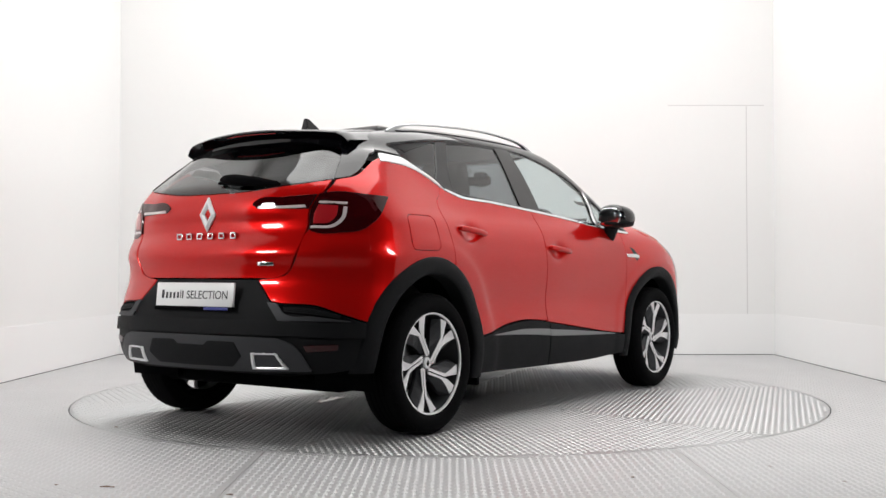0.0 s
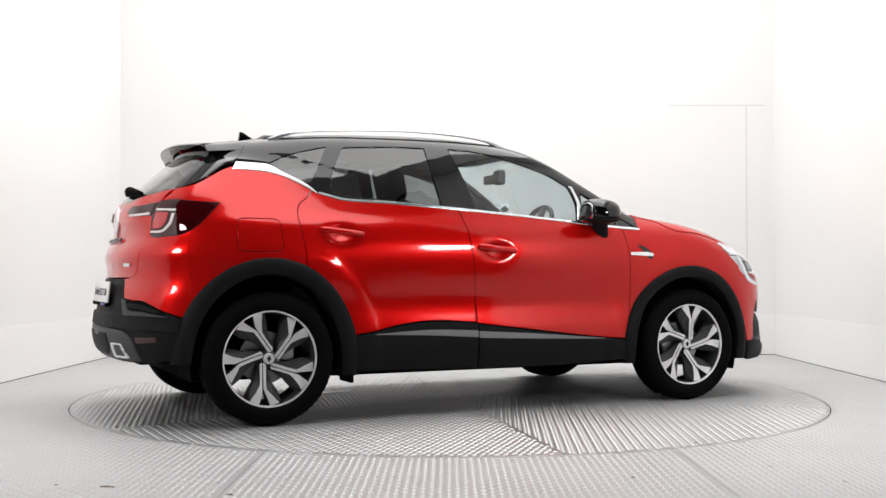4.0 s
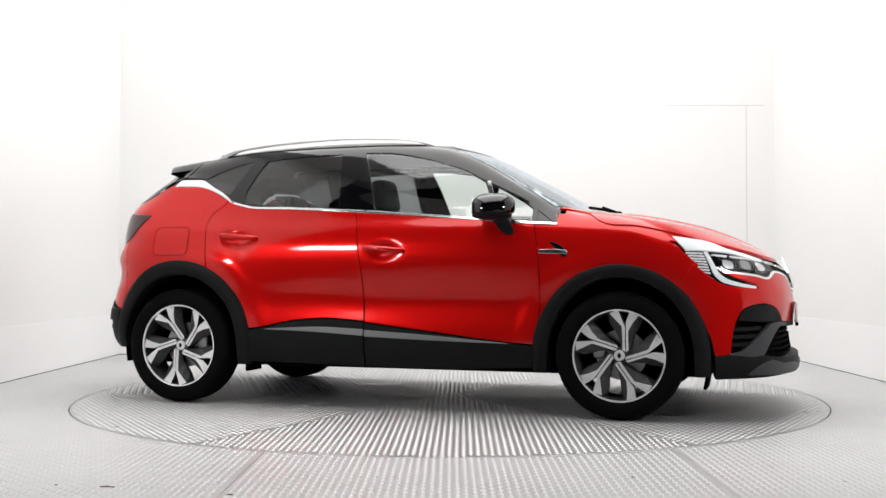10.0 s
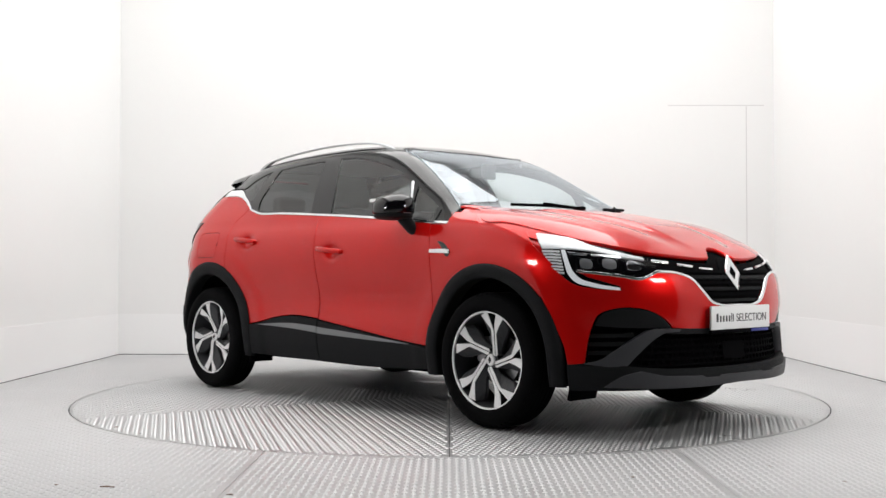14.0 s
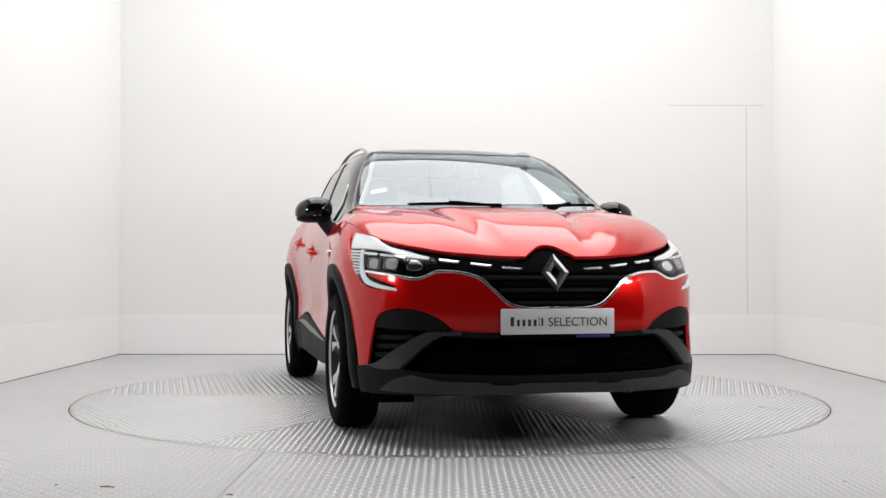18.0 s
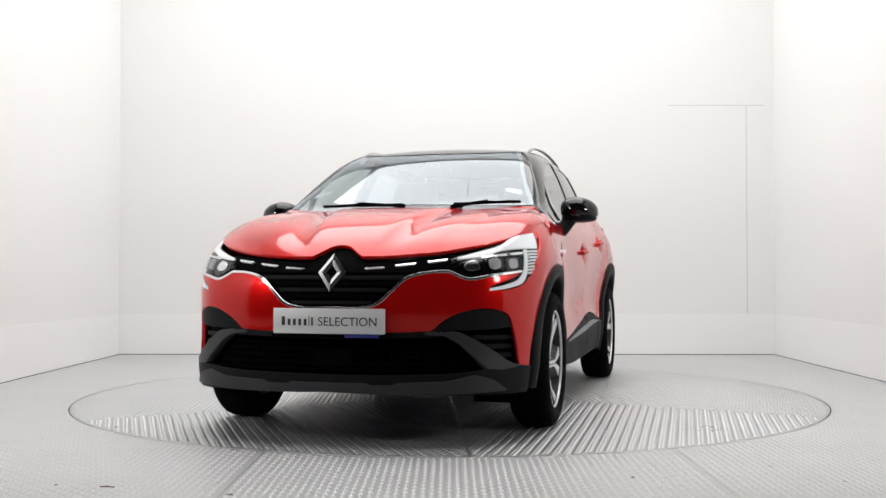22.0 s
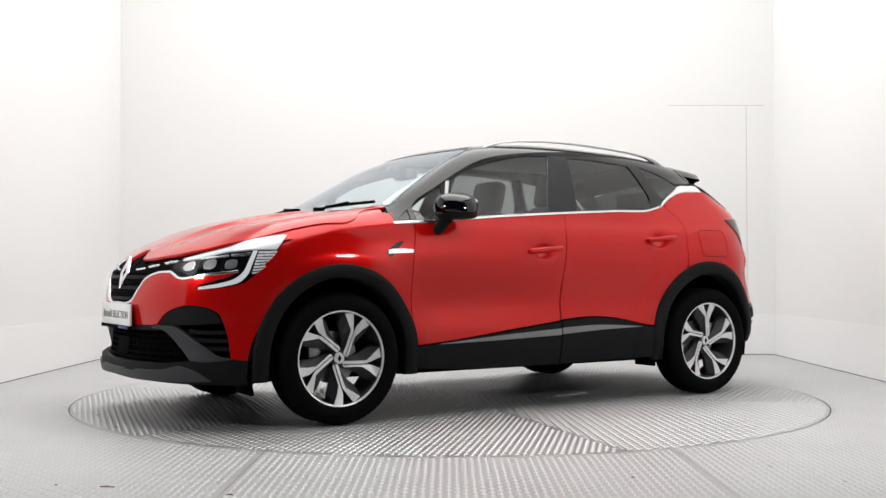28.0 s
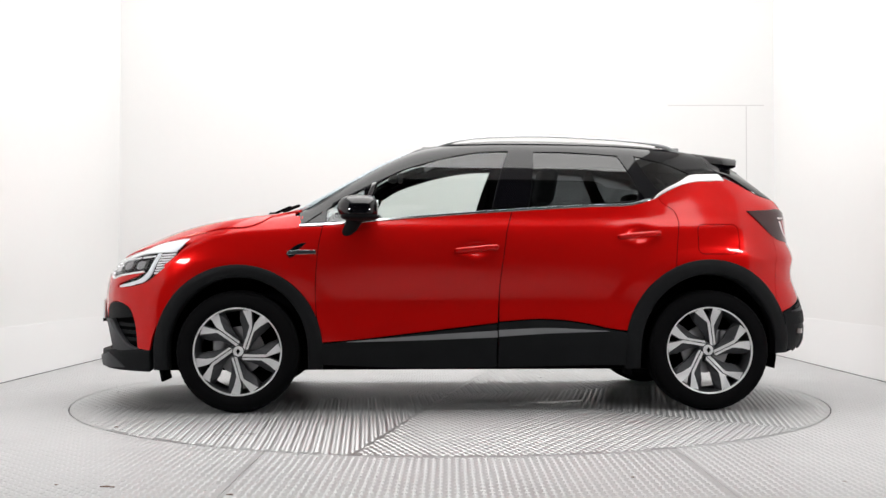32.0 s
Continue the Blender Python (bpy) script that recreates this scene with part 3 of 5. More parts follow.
def along_belt(x0, x1, n=8, dz=0.):
    return [(x0 + (x1 - x0) * i / (n - 1), float(belt(x0 + (x1 - x0) * i / (n - 1))) + dz) for i in range(n)]


B_GAP = [(-.213, 1.125), (-.180, 1.009), (-.166, .914), (-.140, .72), (-.128, .50)]
F_GAP = [(.866, .384), (.893, .60), (.888, .819), (.879, .914), (.856, 1.040)]
R_GAP = [(-1.058, 1.212), (-1.085, 1.176), (-1.144, 1.129), (-1.160, 1.072), (-1.153, 1.009), (-1.143, .945), (-1.128, .830)]
FLAP = [(cx + .034 * math.cos(radians(a)), cz + .034 * math.sin(radians(a)), 1) for cx, cz, a0 in ((-1.296, 1.016, 0), (-1.456, 1.016, 90), (-1.458, .914, 180), (-1.292, .914, 270)) for a in (a0, a0 + 22.5, a0 + 45, a0 + 67.5, a0 + 90)]
QUARTER_HOLE = list(FLAP)


def hard(q):
    return (q[0], q[1], 1)


for s in (-1, 1):
    # doors
    edge = along_belt(-.213, .856, 8)
    panel("front_door", [hard(B_GAP[0])] + B_GAP[1:-1] + [hard((-.127, .494)), (.275, .446), (.70, .397), hard(F_GAP[0])] + F_GAP[1:-1] + [hard(edge[-1])] + edge[-2:0:-1],
          "side", RED, car, s, res=.016, label="red painted front door")
    edge = along_belt(-1.03, -.219, 8)
    panel("rear_door", [hard(R_GAP[0])] + R_GAP[1:-1] + [hard((-1.128, .800))] + [hard(q) for q in rim_of(-1, .55, 63, 18, 8)[:0]] + rim_of(-1, .55, 62, 12, 8)
          + [hard((-.86, .446)), (-.751, .462), (-.613, .492), (-.396, .514), hard((-.133, .500))] + [(q[0] - .001, q[1]) for q in B_GAP[-2:0:-1]] + [hard((-.215, 1.125))] + edge[-2:0:-1],
          "side", RED, car, s, res=.016, label="red painted rear door")
    # front wing and rear quarter
    panel("front_wing", [hard((.870, .384))] + F_GAP[1:-1] + [hard((.858, 1.036)), (.93, 1.033), hard((.985, 1.032)), hard((.965, 1.098)), (1.10, 1.092), (1.150, 1.083), (1.198, 1.051), (1.250, 1.020), (1.406, 1.002), hard((1.553, .978)),
          (1.60, .925), (1.66, .875), hard((1.735, .815)), (1.70, .75), hard((1.665, .640))] + rim_of(1, .55, 43, 178, 12) + [hard((.905, .35))],
          "side", RED, car, s, res=.024, label="red painted front wing")
    panel("rear_quarter", [hard((-1.062, 1.214)), (-1.12, 1.243), (-1.211, 1.288), (-1.30, 1.307), (-1.40, 1.312), hard((-1.475, 1.328)), (-1.53, 1.304), (-1.59, 1.268), (-1.66, 1.230), hard((-1.752, 1.206)), hard((-1.81, 1.15)), hard((-1.81, 1.05)),
          hard((-1.74, .96)), hard((-1.74, .62))] + rim_of(-1, .55, 142, 66, 10) + [hard((-1.131, .83))] + R_GAP[-2:0:-1],
          "side", RED, car, s, res=.024, holes=[QUARTER_HOLE], label="red painted rear quarter panel")
    flap = panel("fuel_flap", FLAP, "side", RED, car, s, res=.02, label="red fuel filler flap")
    # lower cladding with its bright inlay
    panel("sill_cladding_front", [hard((-.124, .488)), (.275, .440), (.70, .391), hard((.872, .376)), hard((.872, .262)), (.4, .242), hard((-.120, .244))], "side", CLAD, car, s, off=.010, thick=.04, label="black grained plastic sill cladding")
    panel("sill_cladding_rear", [hard((-.86, .440)), (-.751, .456), (-.613, .486), (-.396, .508), hard((-.130, .494)), hard((-.126, .244)), hard((-.87, .255))], "side", CLAD, car, s, off=.010, thick=.04, label="black grained plastic sill cladding")
    panel("sill_inlay_front", [hard((-.122, .448)), (.275, .424), hard((.72, .389)), (.275, .400), hard((-.122, .414))], "side", INLAY, car, s, off=.014, thick=.006, gap=0, label="satin grey sill inlay")
    panel("sill_inlay_rear", [hard((-.752, .446)), (-.40, .462), hard((-.132, .452)), hard((-.132, .418)), (-.40, .434)], "side", INLAY, car, s, off=.014, thick=.006, gap=0, label="satin grey sill inlay")
    # bright belt line, broad at its kicked-up rear end
    path = along_belt(-1.02, .60, 14, .006) + along_belt(.66, .984, 5, .006)
    panel("belt_moulding", strip(path, .009), "side", CHROME, car, s, off=.004, thick=.01, gap=0, ready=True, label="chrome window-line moulding", res=.02)
    panel("kick_moulding", [hard((-1.03, 1.194)), (-1.075, 1.224), (-1.20, 1.283), (-1.30, 1.308), (-1.40, 1.313), hard((-1.468, 1.313)), hard((-1.442, 1.352)), (-1.36, 1.350), (-1.28, 1.345), (-1.20, 1.303), (-1.075, 1.235)],
          "side", SILVER, car, s, off=.004, thick=.012, gap=0, label="silver kick-up moulding", res=.02)
    # glass and black pillars
    front_glass = [hard((-.098, 2.4)), (.12, 1.2), (.375, -.2), hard((.560, -1.4)), (.585, 5.6), hard((.553, 14.8)), (.447, 20.2), (.285, 25.1), (.122, 28.9), (-.043, 31.4), hard((-.208, 32.0)), (-.156, 19.4)]
    tri_glass = [hard((.625, -1.7)), (.70, -2.2), hard((.838, -3.0)), hard((.838, 2.3)), (.76, 6.3), hard((.628, 12.4))]
    corner_glass = [hard((.868, -3.3)), hard((.968, -3.8)), hard((.868, 1.3))]
    rear_glass = [hard((-.941, 6.9)), (-.699, 5.4), hard((-.313, 3.5)), (-.333, 13.6), hard((-.356, 31.6)), (-.537, 31.4), (-.701, 30.6), hard((-.849, 29.8)), (-.921, 18.3), (-.952, 11.0)]
    quarter_glass = [hard((-1.275, 21.4)), (-1.193, 24.6), (-1.030, 28.4), hard((-.942, 30.0)), (-1.005, 20.0), hard((-1.057, 12.2)), (-1.082, 12.0), (-1.185, 16.8)]
    frame_line = [hard((-1.28, 22.2)), (-1.195, 17.2), (-1.075, 10.9), (-.985, 7.0), (-.924, 6.1), (-.65, 4.8), (-.361, 3.5), (-.04, 2.0), (.28, .4), (.582, -1.5), (.756, -2.9), hard((.985, -3.8)),
                  hard((.990, 1.2)), (.957, 2.0), (.80, 9.5), (.634, 19.0), (.50, 26.8), (.42, 31.0), (.33, 35.6), hard((.262, 39.0)), (.10, 39.0), (-.4, 39.4), (-.88, 39.2), hard((-1.33, 37.2)), hard((-1.452, 24.6))]
    panel("side_frame", frame_line, "cabin", GLOSS_BLACK, car, s, res=.022, gap=.001, holes=[front_glass, tri_glass, corner_glass, rear_glass, quarter_glass], label="gloss black window frame and pillars")
    panel("front_window", front_glass, "cabin", CLEAR, car, s, off=-.006, thick=.004, gap=-.002, res=.03, label="clear front door glass")
    panel("front_quarter_light", tri_glass, "cabin", CLEAR, car, s, off=-.006, thick=.004, gap=-.002, res=.03, label="small clear quarter light")
    panel("corner_light", corner_glass, "cabin", GLOSS_BLACK, car, s, off=-.006, thick=.004, gap=-.002, res=.03)
    panel("rear_window", rear_glass, "cabin", PRIVACY, car, s, off=-.006, thick=.004, gap=-.002, res=.03, label="dark tinted rear door glass")
    panel("rear_quarter_light", quarter_glass, "cabin", PRIVACY, car, s, off=-.006, thick=.004, gap=-.002, res=.03, label="dark tinted rear quarter glass")
    panel("window_divider", [hard((.566, -1.5)), (.592, 5.6), hard((.562, 15.2)), hard((.580, 14.8)), (.612, 5.6), hard((.588, -1.6))], "cabin", CHROME, car, s, off=.003, thick=.01, gap=0, res=.02, label="chrome upright window strip")

# dark strips sunk in the joints between the painted panels, for the shade there
for s in (-1, 1):
    for name, line in (("door_gap_shade", B_GAP), ("door_gap_shade", F_GAP), ("door_gap_shade", R_GAP[1:])):
        panel(name, strip(line, .016), "side", DARK, car, s, off=-.005, thick=.008, gap=0, ready=True, res=.02)
    panel("flap_gap_shade", strip(FLAP + FLAP[:1], .014), "side", DARK, car, s, off=-.005, thick=.008, gap=0, ready=True, res=.02)

# roof, screens, bonnet
panel("roof", mirrored([hard((.405, 0)), (.395, .2), (.35, .36), hard((.262, .515)), (.10, .552), (-.4, .566), (-.88, .556), hard((-1.33, .525)), (-1.352, .3), hard((-1.36, 0))], "top"), "top", GLOSS_BLACK, car, res=.04, label="gloss black roof panel")
panel("windscreen", mirrored([hard((.41, 0)), (.40, .2), (.355, .36), hard((.272, .510)), (.423, .552), (.634, .604), (.80, .658), hard((.955, .720)), (1.02, .64), (1.093, .544), (1.20, .27), hard((1.236, 0))], "top"),
      "top", SCREEN, car, off=-.004, res=.04, label="clear raked windscreen")
panel("bonnet", mirrored([hard((2.036, 90)), (2.044, 84), (2.075, 77), hard((2.112, 68)), (2.102, 52.6), (2.079, 42), (2.035, 34), (1.962, 30), (1.855, 27.9), (1.70, 27.9), hard((1.556, 29)), (1.406, 30), (1.250, 30.6), (1.195, 32.7), (1.150, 36.0),
      (1.10, 37.9), hard((.978, 38.4)), (1.03, 41.4), (1.100, 46), (1.207, 64.6), hard((1.243, 90))], "bonnet"), "bonnet", RED, car, res=.026, label="red painted bonnet with raised centre")
panel("cowl", mirrored([hard((1.20, 90)), (1.165, 64), (1.06, 46), hard((.96, 39.5)), hard((1.0, 38.2)), (1.06, 41.4), (1.13, 46), (1.235, 64.6), hard((1.27, 90))], "bonnet"), "bonnet", DARK, car, off=-.012, gap=0, label="black cowl under the wipers")

# black pillars beside the windscreen, red flanges under the bonnet's edge and behind the headlamps
for s in (-1, 1):
    panel("windscreen_pillar", strip([(.235, s * .520), (.30, s * .532), (.423, s * .570), (.634, s * .625), (.80, s * .680), (.97, s * .745)], .085), "top", GLOSS_BLACK, car, off=-.011, thick=.006, gap=0, ready=True, res=.03, label="gloss black windscreen pillar")
    edge = [(1.02, 38.2), (1.10, 37.9), (1.150, 36.0), (1.195, 32.7), (1.250, 30.6), (1.406, 30), (1.556, 29), (1.70, 27.9)]
    edge = scaled("bonnet", [(x, a if s > 0 else 180 - a) for x, a in edge])
    panel("wing_flange", strip(edge, .085), "bonnet", RED, car, off=-.007, thick=.004, gap=0, ready=True, res=.03)
    panel("lamp_flange", strip([(1.52, .985), (1.60, .925), (1.66, .875), (1.735, .815), (1.70, .75), (1.665, .66)], .075), "side", RED, car, s, off=-.019, thick=.004, gap=0, ready=True, res=.03)

# nose
GRILLE = [hard((0, .893)), (3.0, .886), (5.0, .856), (7.0, .835), (11, .835), (18.3, .843), (26.3, .860), hard((32.5, .869)), hard((28.0, .800)), (24, .770), (20, .758), (17.4, .740), (14.4, .692), (11, .634), (8, .618), hard((0, .613))]
panel("bumper_skin", mirrored([hard((0, .612)), (8, .614), (11, .628), (14.7, .688), (18, .744), (22.5, .769), hard((27.8, .775)), (31.9, .742), (37.5, .754), hard((47.0, .776)), hard((44.6, .752)), hard((37.5, .711)), hard((37.0, .694)),
      (43, .700), (48.5, .725), (52.5, .785), hard((55.3, .826)), hard((58.4, .715)), (56.0, .64), (53.2, .535), (50.8, .44), hard((49.6, .340)), hard((45.6, .352)), (43.9, .515), (42.3, .578), (40, .600), (36.7, .611), (29.3, .588), (26.3, .556), hard((23.9, .513)), (17.8, .507), hard((0, .507))]),
      "nose", RED, car, off=.0015, res=.024, label="red painted front bumper skin")
grille = panel("grille", mirrored(GRILLE), "nose", DARK, car, off=-.022, res=.03, gap=-.004, label="black radiator grille")
panel("chrome_chin", mirrored([hard((0, .620)), (8, .622), (10.8, .635), (14.4, .692), (17.8, .749), (22.5, .776), hard((27.8, .783)), (31.9, .750), (37.5, .763), hard((47.0, .784)), hard((47.2, .777)), (37.5, .755), (31.9, .742), hard((27.8, .775)), (22.5, .769), (18.1, .743), (14.8, .687), (11.1, .628), (8, .615), hard((0, .613))]),
      "nose", CHROME, car, off=.004, res=.018, gap=0, label="chrome line under grille and headlamps")


def grille_span(z):
    """How far out the grille reaches at a height, in degrees."""
    return float(np.interp(z, [.62, .634, .692, .74, .758, .77, .80, .83], [8, 11, 14.4, 17.4, 20, 24, 27.6, 29.5]))


for i in range(6):
    z = .640 + .029 * i
    w = grille_span(z) - 1.2
    panel("grille_bar", mirrored([hard((0, z + .0065)), hard((w, z + .0065)), hard((w - .5, z - .0065)), hard((0, z - .0065))]), "nose", DARK if i % 2 else CLAD, grille, off=-.006, thick=.02, res=.03, gap=0)
for s in (-1, 1):
    for a0, a1, z0, z1 in ((28.0, 23.2, .836, .826), (20.4, 15.4, .818, .808), (12.8, 8.0, .800, .794)):
        panel("light_dash", [hard((a0, z0 + .0030)), hard((a1, z1 + .0030)), hard((a1 + .3, z1 - .0030)), hard((a0 - .2, z0 - .0030))], "nose", CHROME, grille, s, off=-.004, thick=.012, gap=0, res=.02, label="chrome dash in the grille")
    # headlamp
    HL = [hard((59.0, .972)), (55.0, .969), (49, .944), (43.6, .911), (36.5, .878), (32, .856), hard((28.6, .836)), hard((27.6, .790)), (31.9, .752), (37.5, .764), hard((47.2, .787)), hard((44.8, .753)), hard((37.5, .712)), hard((37.1, .695)), (43, .702), (48.5, .727), (52.5, .787), (56, .868)]
    lamp = panel("headlamp", HL, "nose", DARK, car, s, off=-.012, thick=.03, res=.025, label="slim led headlamp")
    panel("lamp_wing", [hard((58.6, .968)), (54, .958), (47.4, .936), (43.6, .906), (36.5, .872), hard((30.6, .846)), hard((30.4, .838)), (35.4, .848), (43, .880), (51, .892), hard((56.4, .893))], "nose", WHITE_LAMP, lamp, s, off=-.003, thick=.008, gap=0, res=.02, label="pale upper lamp wing")
    panel("light_guide", [hard((51.2, .884)), (50.3, .818), (49.5, .770), (47.8, .733), (44, .710), hard((37.4, .694)), hard((37.5, .703)), (43.1, .723), (46.3, .743), (48.4, .780), (49.3, .821), hard((50.3, .884))],
          "nose", DRL, lamp, s, off=-.003, thick=.010, gap=0, res=.015, label="lit pale c-shaped running light")
    for i in range(8):
        z = .774 + .0148 * i
        a0 = 50.5 + .16 * i
        a1 = 52.9 + .50 * i
        panel("lamp_rib", [hard((a0, z + .002)), hard((a1, z + .0055)), hard((a1, z - .0005)), hard((a0, z - .004))], "nose", WHITE_LAMP, lamp, s, off=-.005, thick=.008, gap=0, res=.02)
    for a0, a1, z0, z1 in ((49.4, 44.6, .872, .866), (43.8, 36.2, .864, .852)):
        panel("lamp_brow", [hard((a0, z0)), hard((a1, z1)), hard((a1 + .3, z1 - .008)), hard((a0 - .3, z0 - .008))], "nose", CHROME, lamp, s, off=-.004, thick=.008, gap=0, res=.02, label="bright lamp brow strip")
    for a0, a1 in ((47.6, 43.0), (42.2, 37.2)):
        cell = panel("projector", [hard((a0, .850)), hard((a1, .840)), hard((a1 - .2, .786)), hard((a0 - .3, .798))], "nose", GLOSS_BLACK, lamp, s, off=-.008, thick=.01, gap=0, res=.02, label="dark led projector cell")
        panel("projector_eye", [(a0 - 1.2, .836), (a1 + .8, .830), (a1 + .8, .800), (a0 - 1.2, .806)], "nose", STEEL, lamp, s, off=-.0055, thick=.006, gap=0, res=.015)
    panel("lamp_reflector", [hard((36.4, .846)), hard((31.2, .826)), hard((30.2, .806)), hard((30.6, .788)), hard((34.2, .762)), hard((36.2, .774))], "nose", GLOSS_BLACK, lamp, s, off=-.008, thick=.01, gap=0, res=.02)
    panel("lamp_eye", [(34.6, .830), (32.2, .820), (31.6, .800), (33.4, .786), (35.2, .800)], "nose", CHROME, lamp, s, off=-.005, thick=.006, gap=0, res=.012, label="mirror-bright low-beam eye")
    panel("lamp_cover", HL, "nose", LENS, lamp, s, off=.001, thick=.006, res=.025, label="clear lamp cover")
    # corner vent: brow, dark pocket with slats, satin blade
    pocket = panel("bumper_pocket", [hard((45.0, .352)), (43.4, .515), (41.8, .574), (36.7, .606), (29.3, .583), (26.3, .552), hard((24.4, .512)), hard((29, .48)), hard((37, .40)), hard((40, .352))], "nose", DARK, car, s, off=-.045, thick=.02, gap=-.006, label="dark bumper corner pocket")
    panel("pocket_brow", [hard((43.2, .528)), (41.9, .575), (39.8, .597), (36.7, .607), (29.3, .584), (26.3, .552), hard((24.2, .513)), hard((30, .516)), (37, .520)], "nose", CLAD, pocket, s, off=-.002, thick=.03, gap=0, res=.022, label="dark grey grained brow")
    for z in (.400, .440, .480):
        panel("pocket_slat", [hard((45.0, z + .007)), hard((33.6 + (.48 - z) * 40, z + .012)), hard((33.6 + (.48 - z) * 40, z - .006)), hard((45.0, z - .008))], "nose", CLAD, pocket, s, off=-.028, thick=.02, gap=0)
    panel("bumper_blade", [hard((45.8, .352)), (42.5, .366), (38.6, .412), (33, .478), (30.5, .503), hard((28.2, .510)), hard((22, .508)), hard((22.4, .498)), hard((26.4, .494)), (28.5, .474), (33, .404), hard((36.0, .345)), hard((40, .338))], "nose", SATIN, car, s, off=.012, thick=.04, gap=0, res=.022, label="satin grey bumper blade")
intake = panel("lower_intake", mirrored([hard((0, .509)), hard((26, .507)), (30, .45), hard((36.5, .33)), hard((0, .300))]), "nose", DARK, car, off=-.050, gap=-.01, label="black mesh lower intake")
panel("intake_shelf", mirrored([hard((0, .508)), hard((26.5, .508)), hard((25.2, .488)), hard((0, .478))]), "nose", CLAD, car, off=.002, thick=.05, gap=0, label="black grained bumper shelf")
for i in range(5):
    z = .345 + .028 * i
    panel("intake_bar", mirrored([hard((0, z + .003)), hard((34 - i * 1.6, z + .003)), hard((34 - i * 1.6, z - .003)), hard((0, z - .003))]), "nose", DARK, intake, off=-.030, thick=.015, gap=0)
panel("radar_cover", mirrored([hard((0, .440)), hard((5.0, .436)), hard((5.0, .360)), hard((0, .356))]), "nose", DARK, intake, off=-.024, thick=.02, gap=0, label="square black radar cover")
panel("bumper_lip", mirrored([hard((0, .318)), (17.4, .322), (30, .330), hard((37, .343)), hard((49.6, .344)), hard((49.0, .228)), (40, .232), (17.6, .240), hard((0, .248))]), "nose", CLAD, car, off=.010, thick=.06, gap=0, label="black grained lower bumper")
panel("skid_strip", mirrored([hard((0, .284)), hard((9, .285)), hard((10, .276)), hard((15, .277)), hard((16, .287)), hard((27, .294)), hard((33, .318)), (37, .298), hard((41, .250)), (17.6, .243), hard((0, .249))]), "nose", SATIN, car, off=.020, thick=.02, gap=0, label="satin dark grey front skid strip")

# tail
panel("tailgate", mirrored([hard((0, 1.150)), (15.5, 1.157), (22, 1.169), (33, 1.190), hard((39.5, 1.204)), hard((36.4, 1.125)), (33.8, 1.063), (33.4, .99), (32.2, .93), (30.1, .836), (28.1, .772), (25.3, .750), hard((22, .747)), hard((0, .746))]), "tail", RED, car, res=.026, label="red painted tailgate")
panel("rear_screen", mirrored([hard((0, 1.152)), (15.5, 1.159), (22, 1.171), (33, 1.192), hard((40.0, 1.208)), (41.6, 1.27), hard((43.2, 1.36)), (30, 1.41), hard((0, 1.425))]), "tail", REAR_GLASS, car, off=-.003, thick=.005, res=.03, label="dark tinted rear screen")
panel("rear_bumper_cover", mirrored([hard((0, .744)), hard((19.8, .742)), hard((24.6, .638)), (27.8, .631), (36, .622), (41.2, .587), hard((48.3, .542)), hard((47.4, .345)), (38, .318), (28, .312), hard((0, .312))]), "tail", CLAD, car, off=.002, res=.03, thick=.04, label="black grained rear bumper")
panel("bumper_ledge", mirrored([hard((0, .556)), (24, .556), (36, .548), hard((47.2, .540)), hard((47.0, .478)), (36, .486), hard((0, .492))]), "tail", CLAD, car, off=.016, thick=.03, res=.03, gap=0, label="proud black bumper ledge")
panel("rear_skid", mirrored([hard((0, .482)), (16, .480), hard((26.5, .478)), (30.5, .452), hard((35.0, .338)), (20, .330), hard((0, .330))]), "tail", SATIN, car, off=.014, thick=.03, res=.03, gap=0, label="satin grey rear skid panel")
panel("skid_recess", mirrored([hard((0, .438)), hard((5, .438)), hard((6.6, .458)), hard((15, .456)), hard((17, .395)), hard((14, .352)), hard((0, .350))]), "tail", CLAD, car, off=.019, thick=.01, res=.03, gap=0)
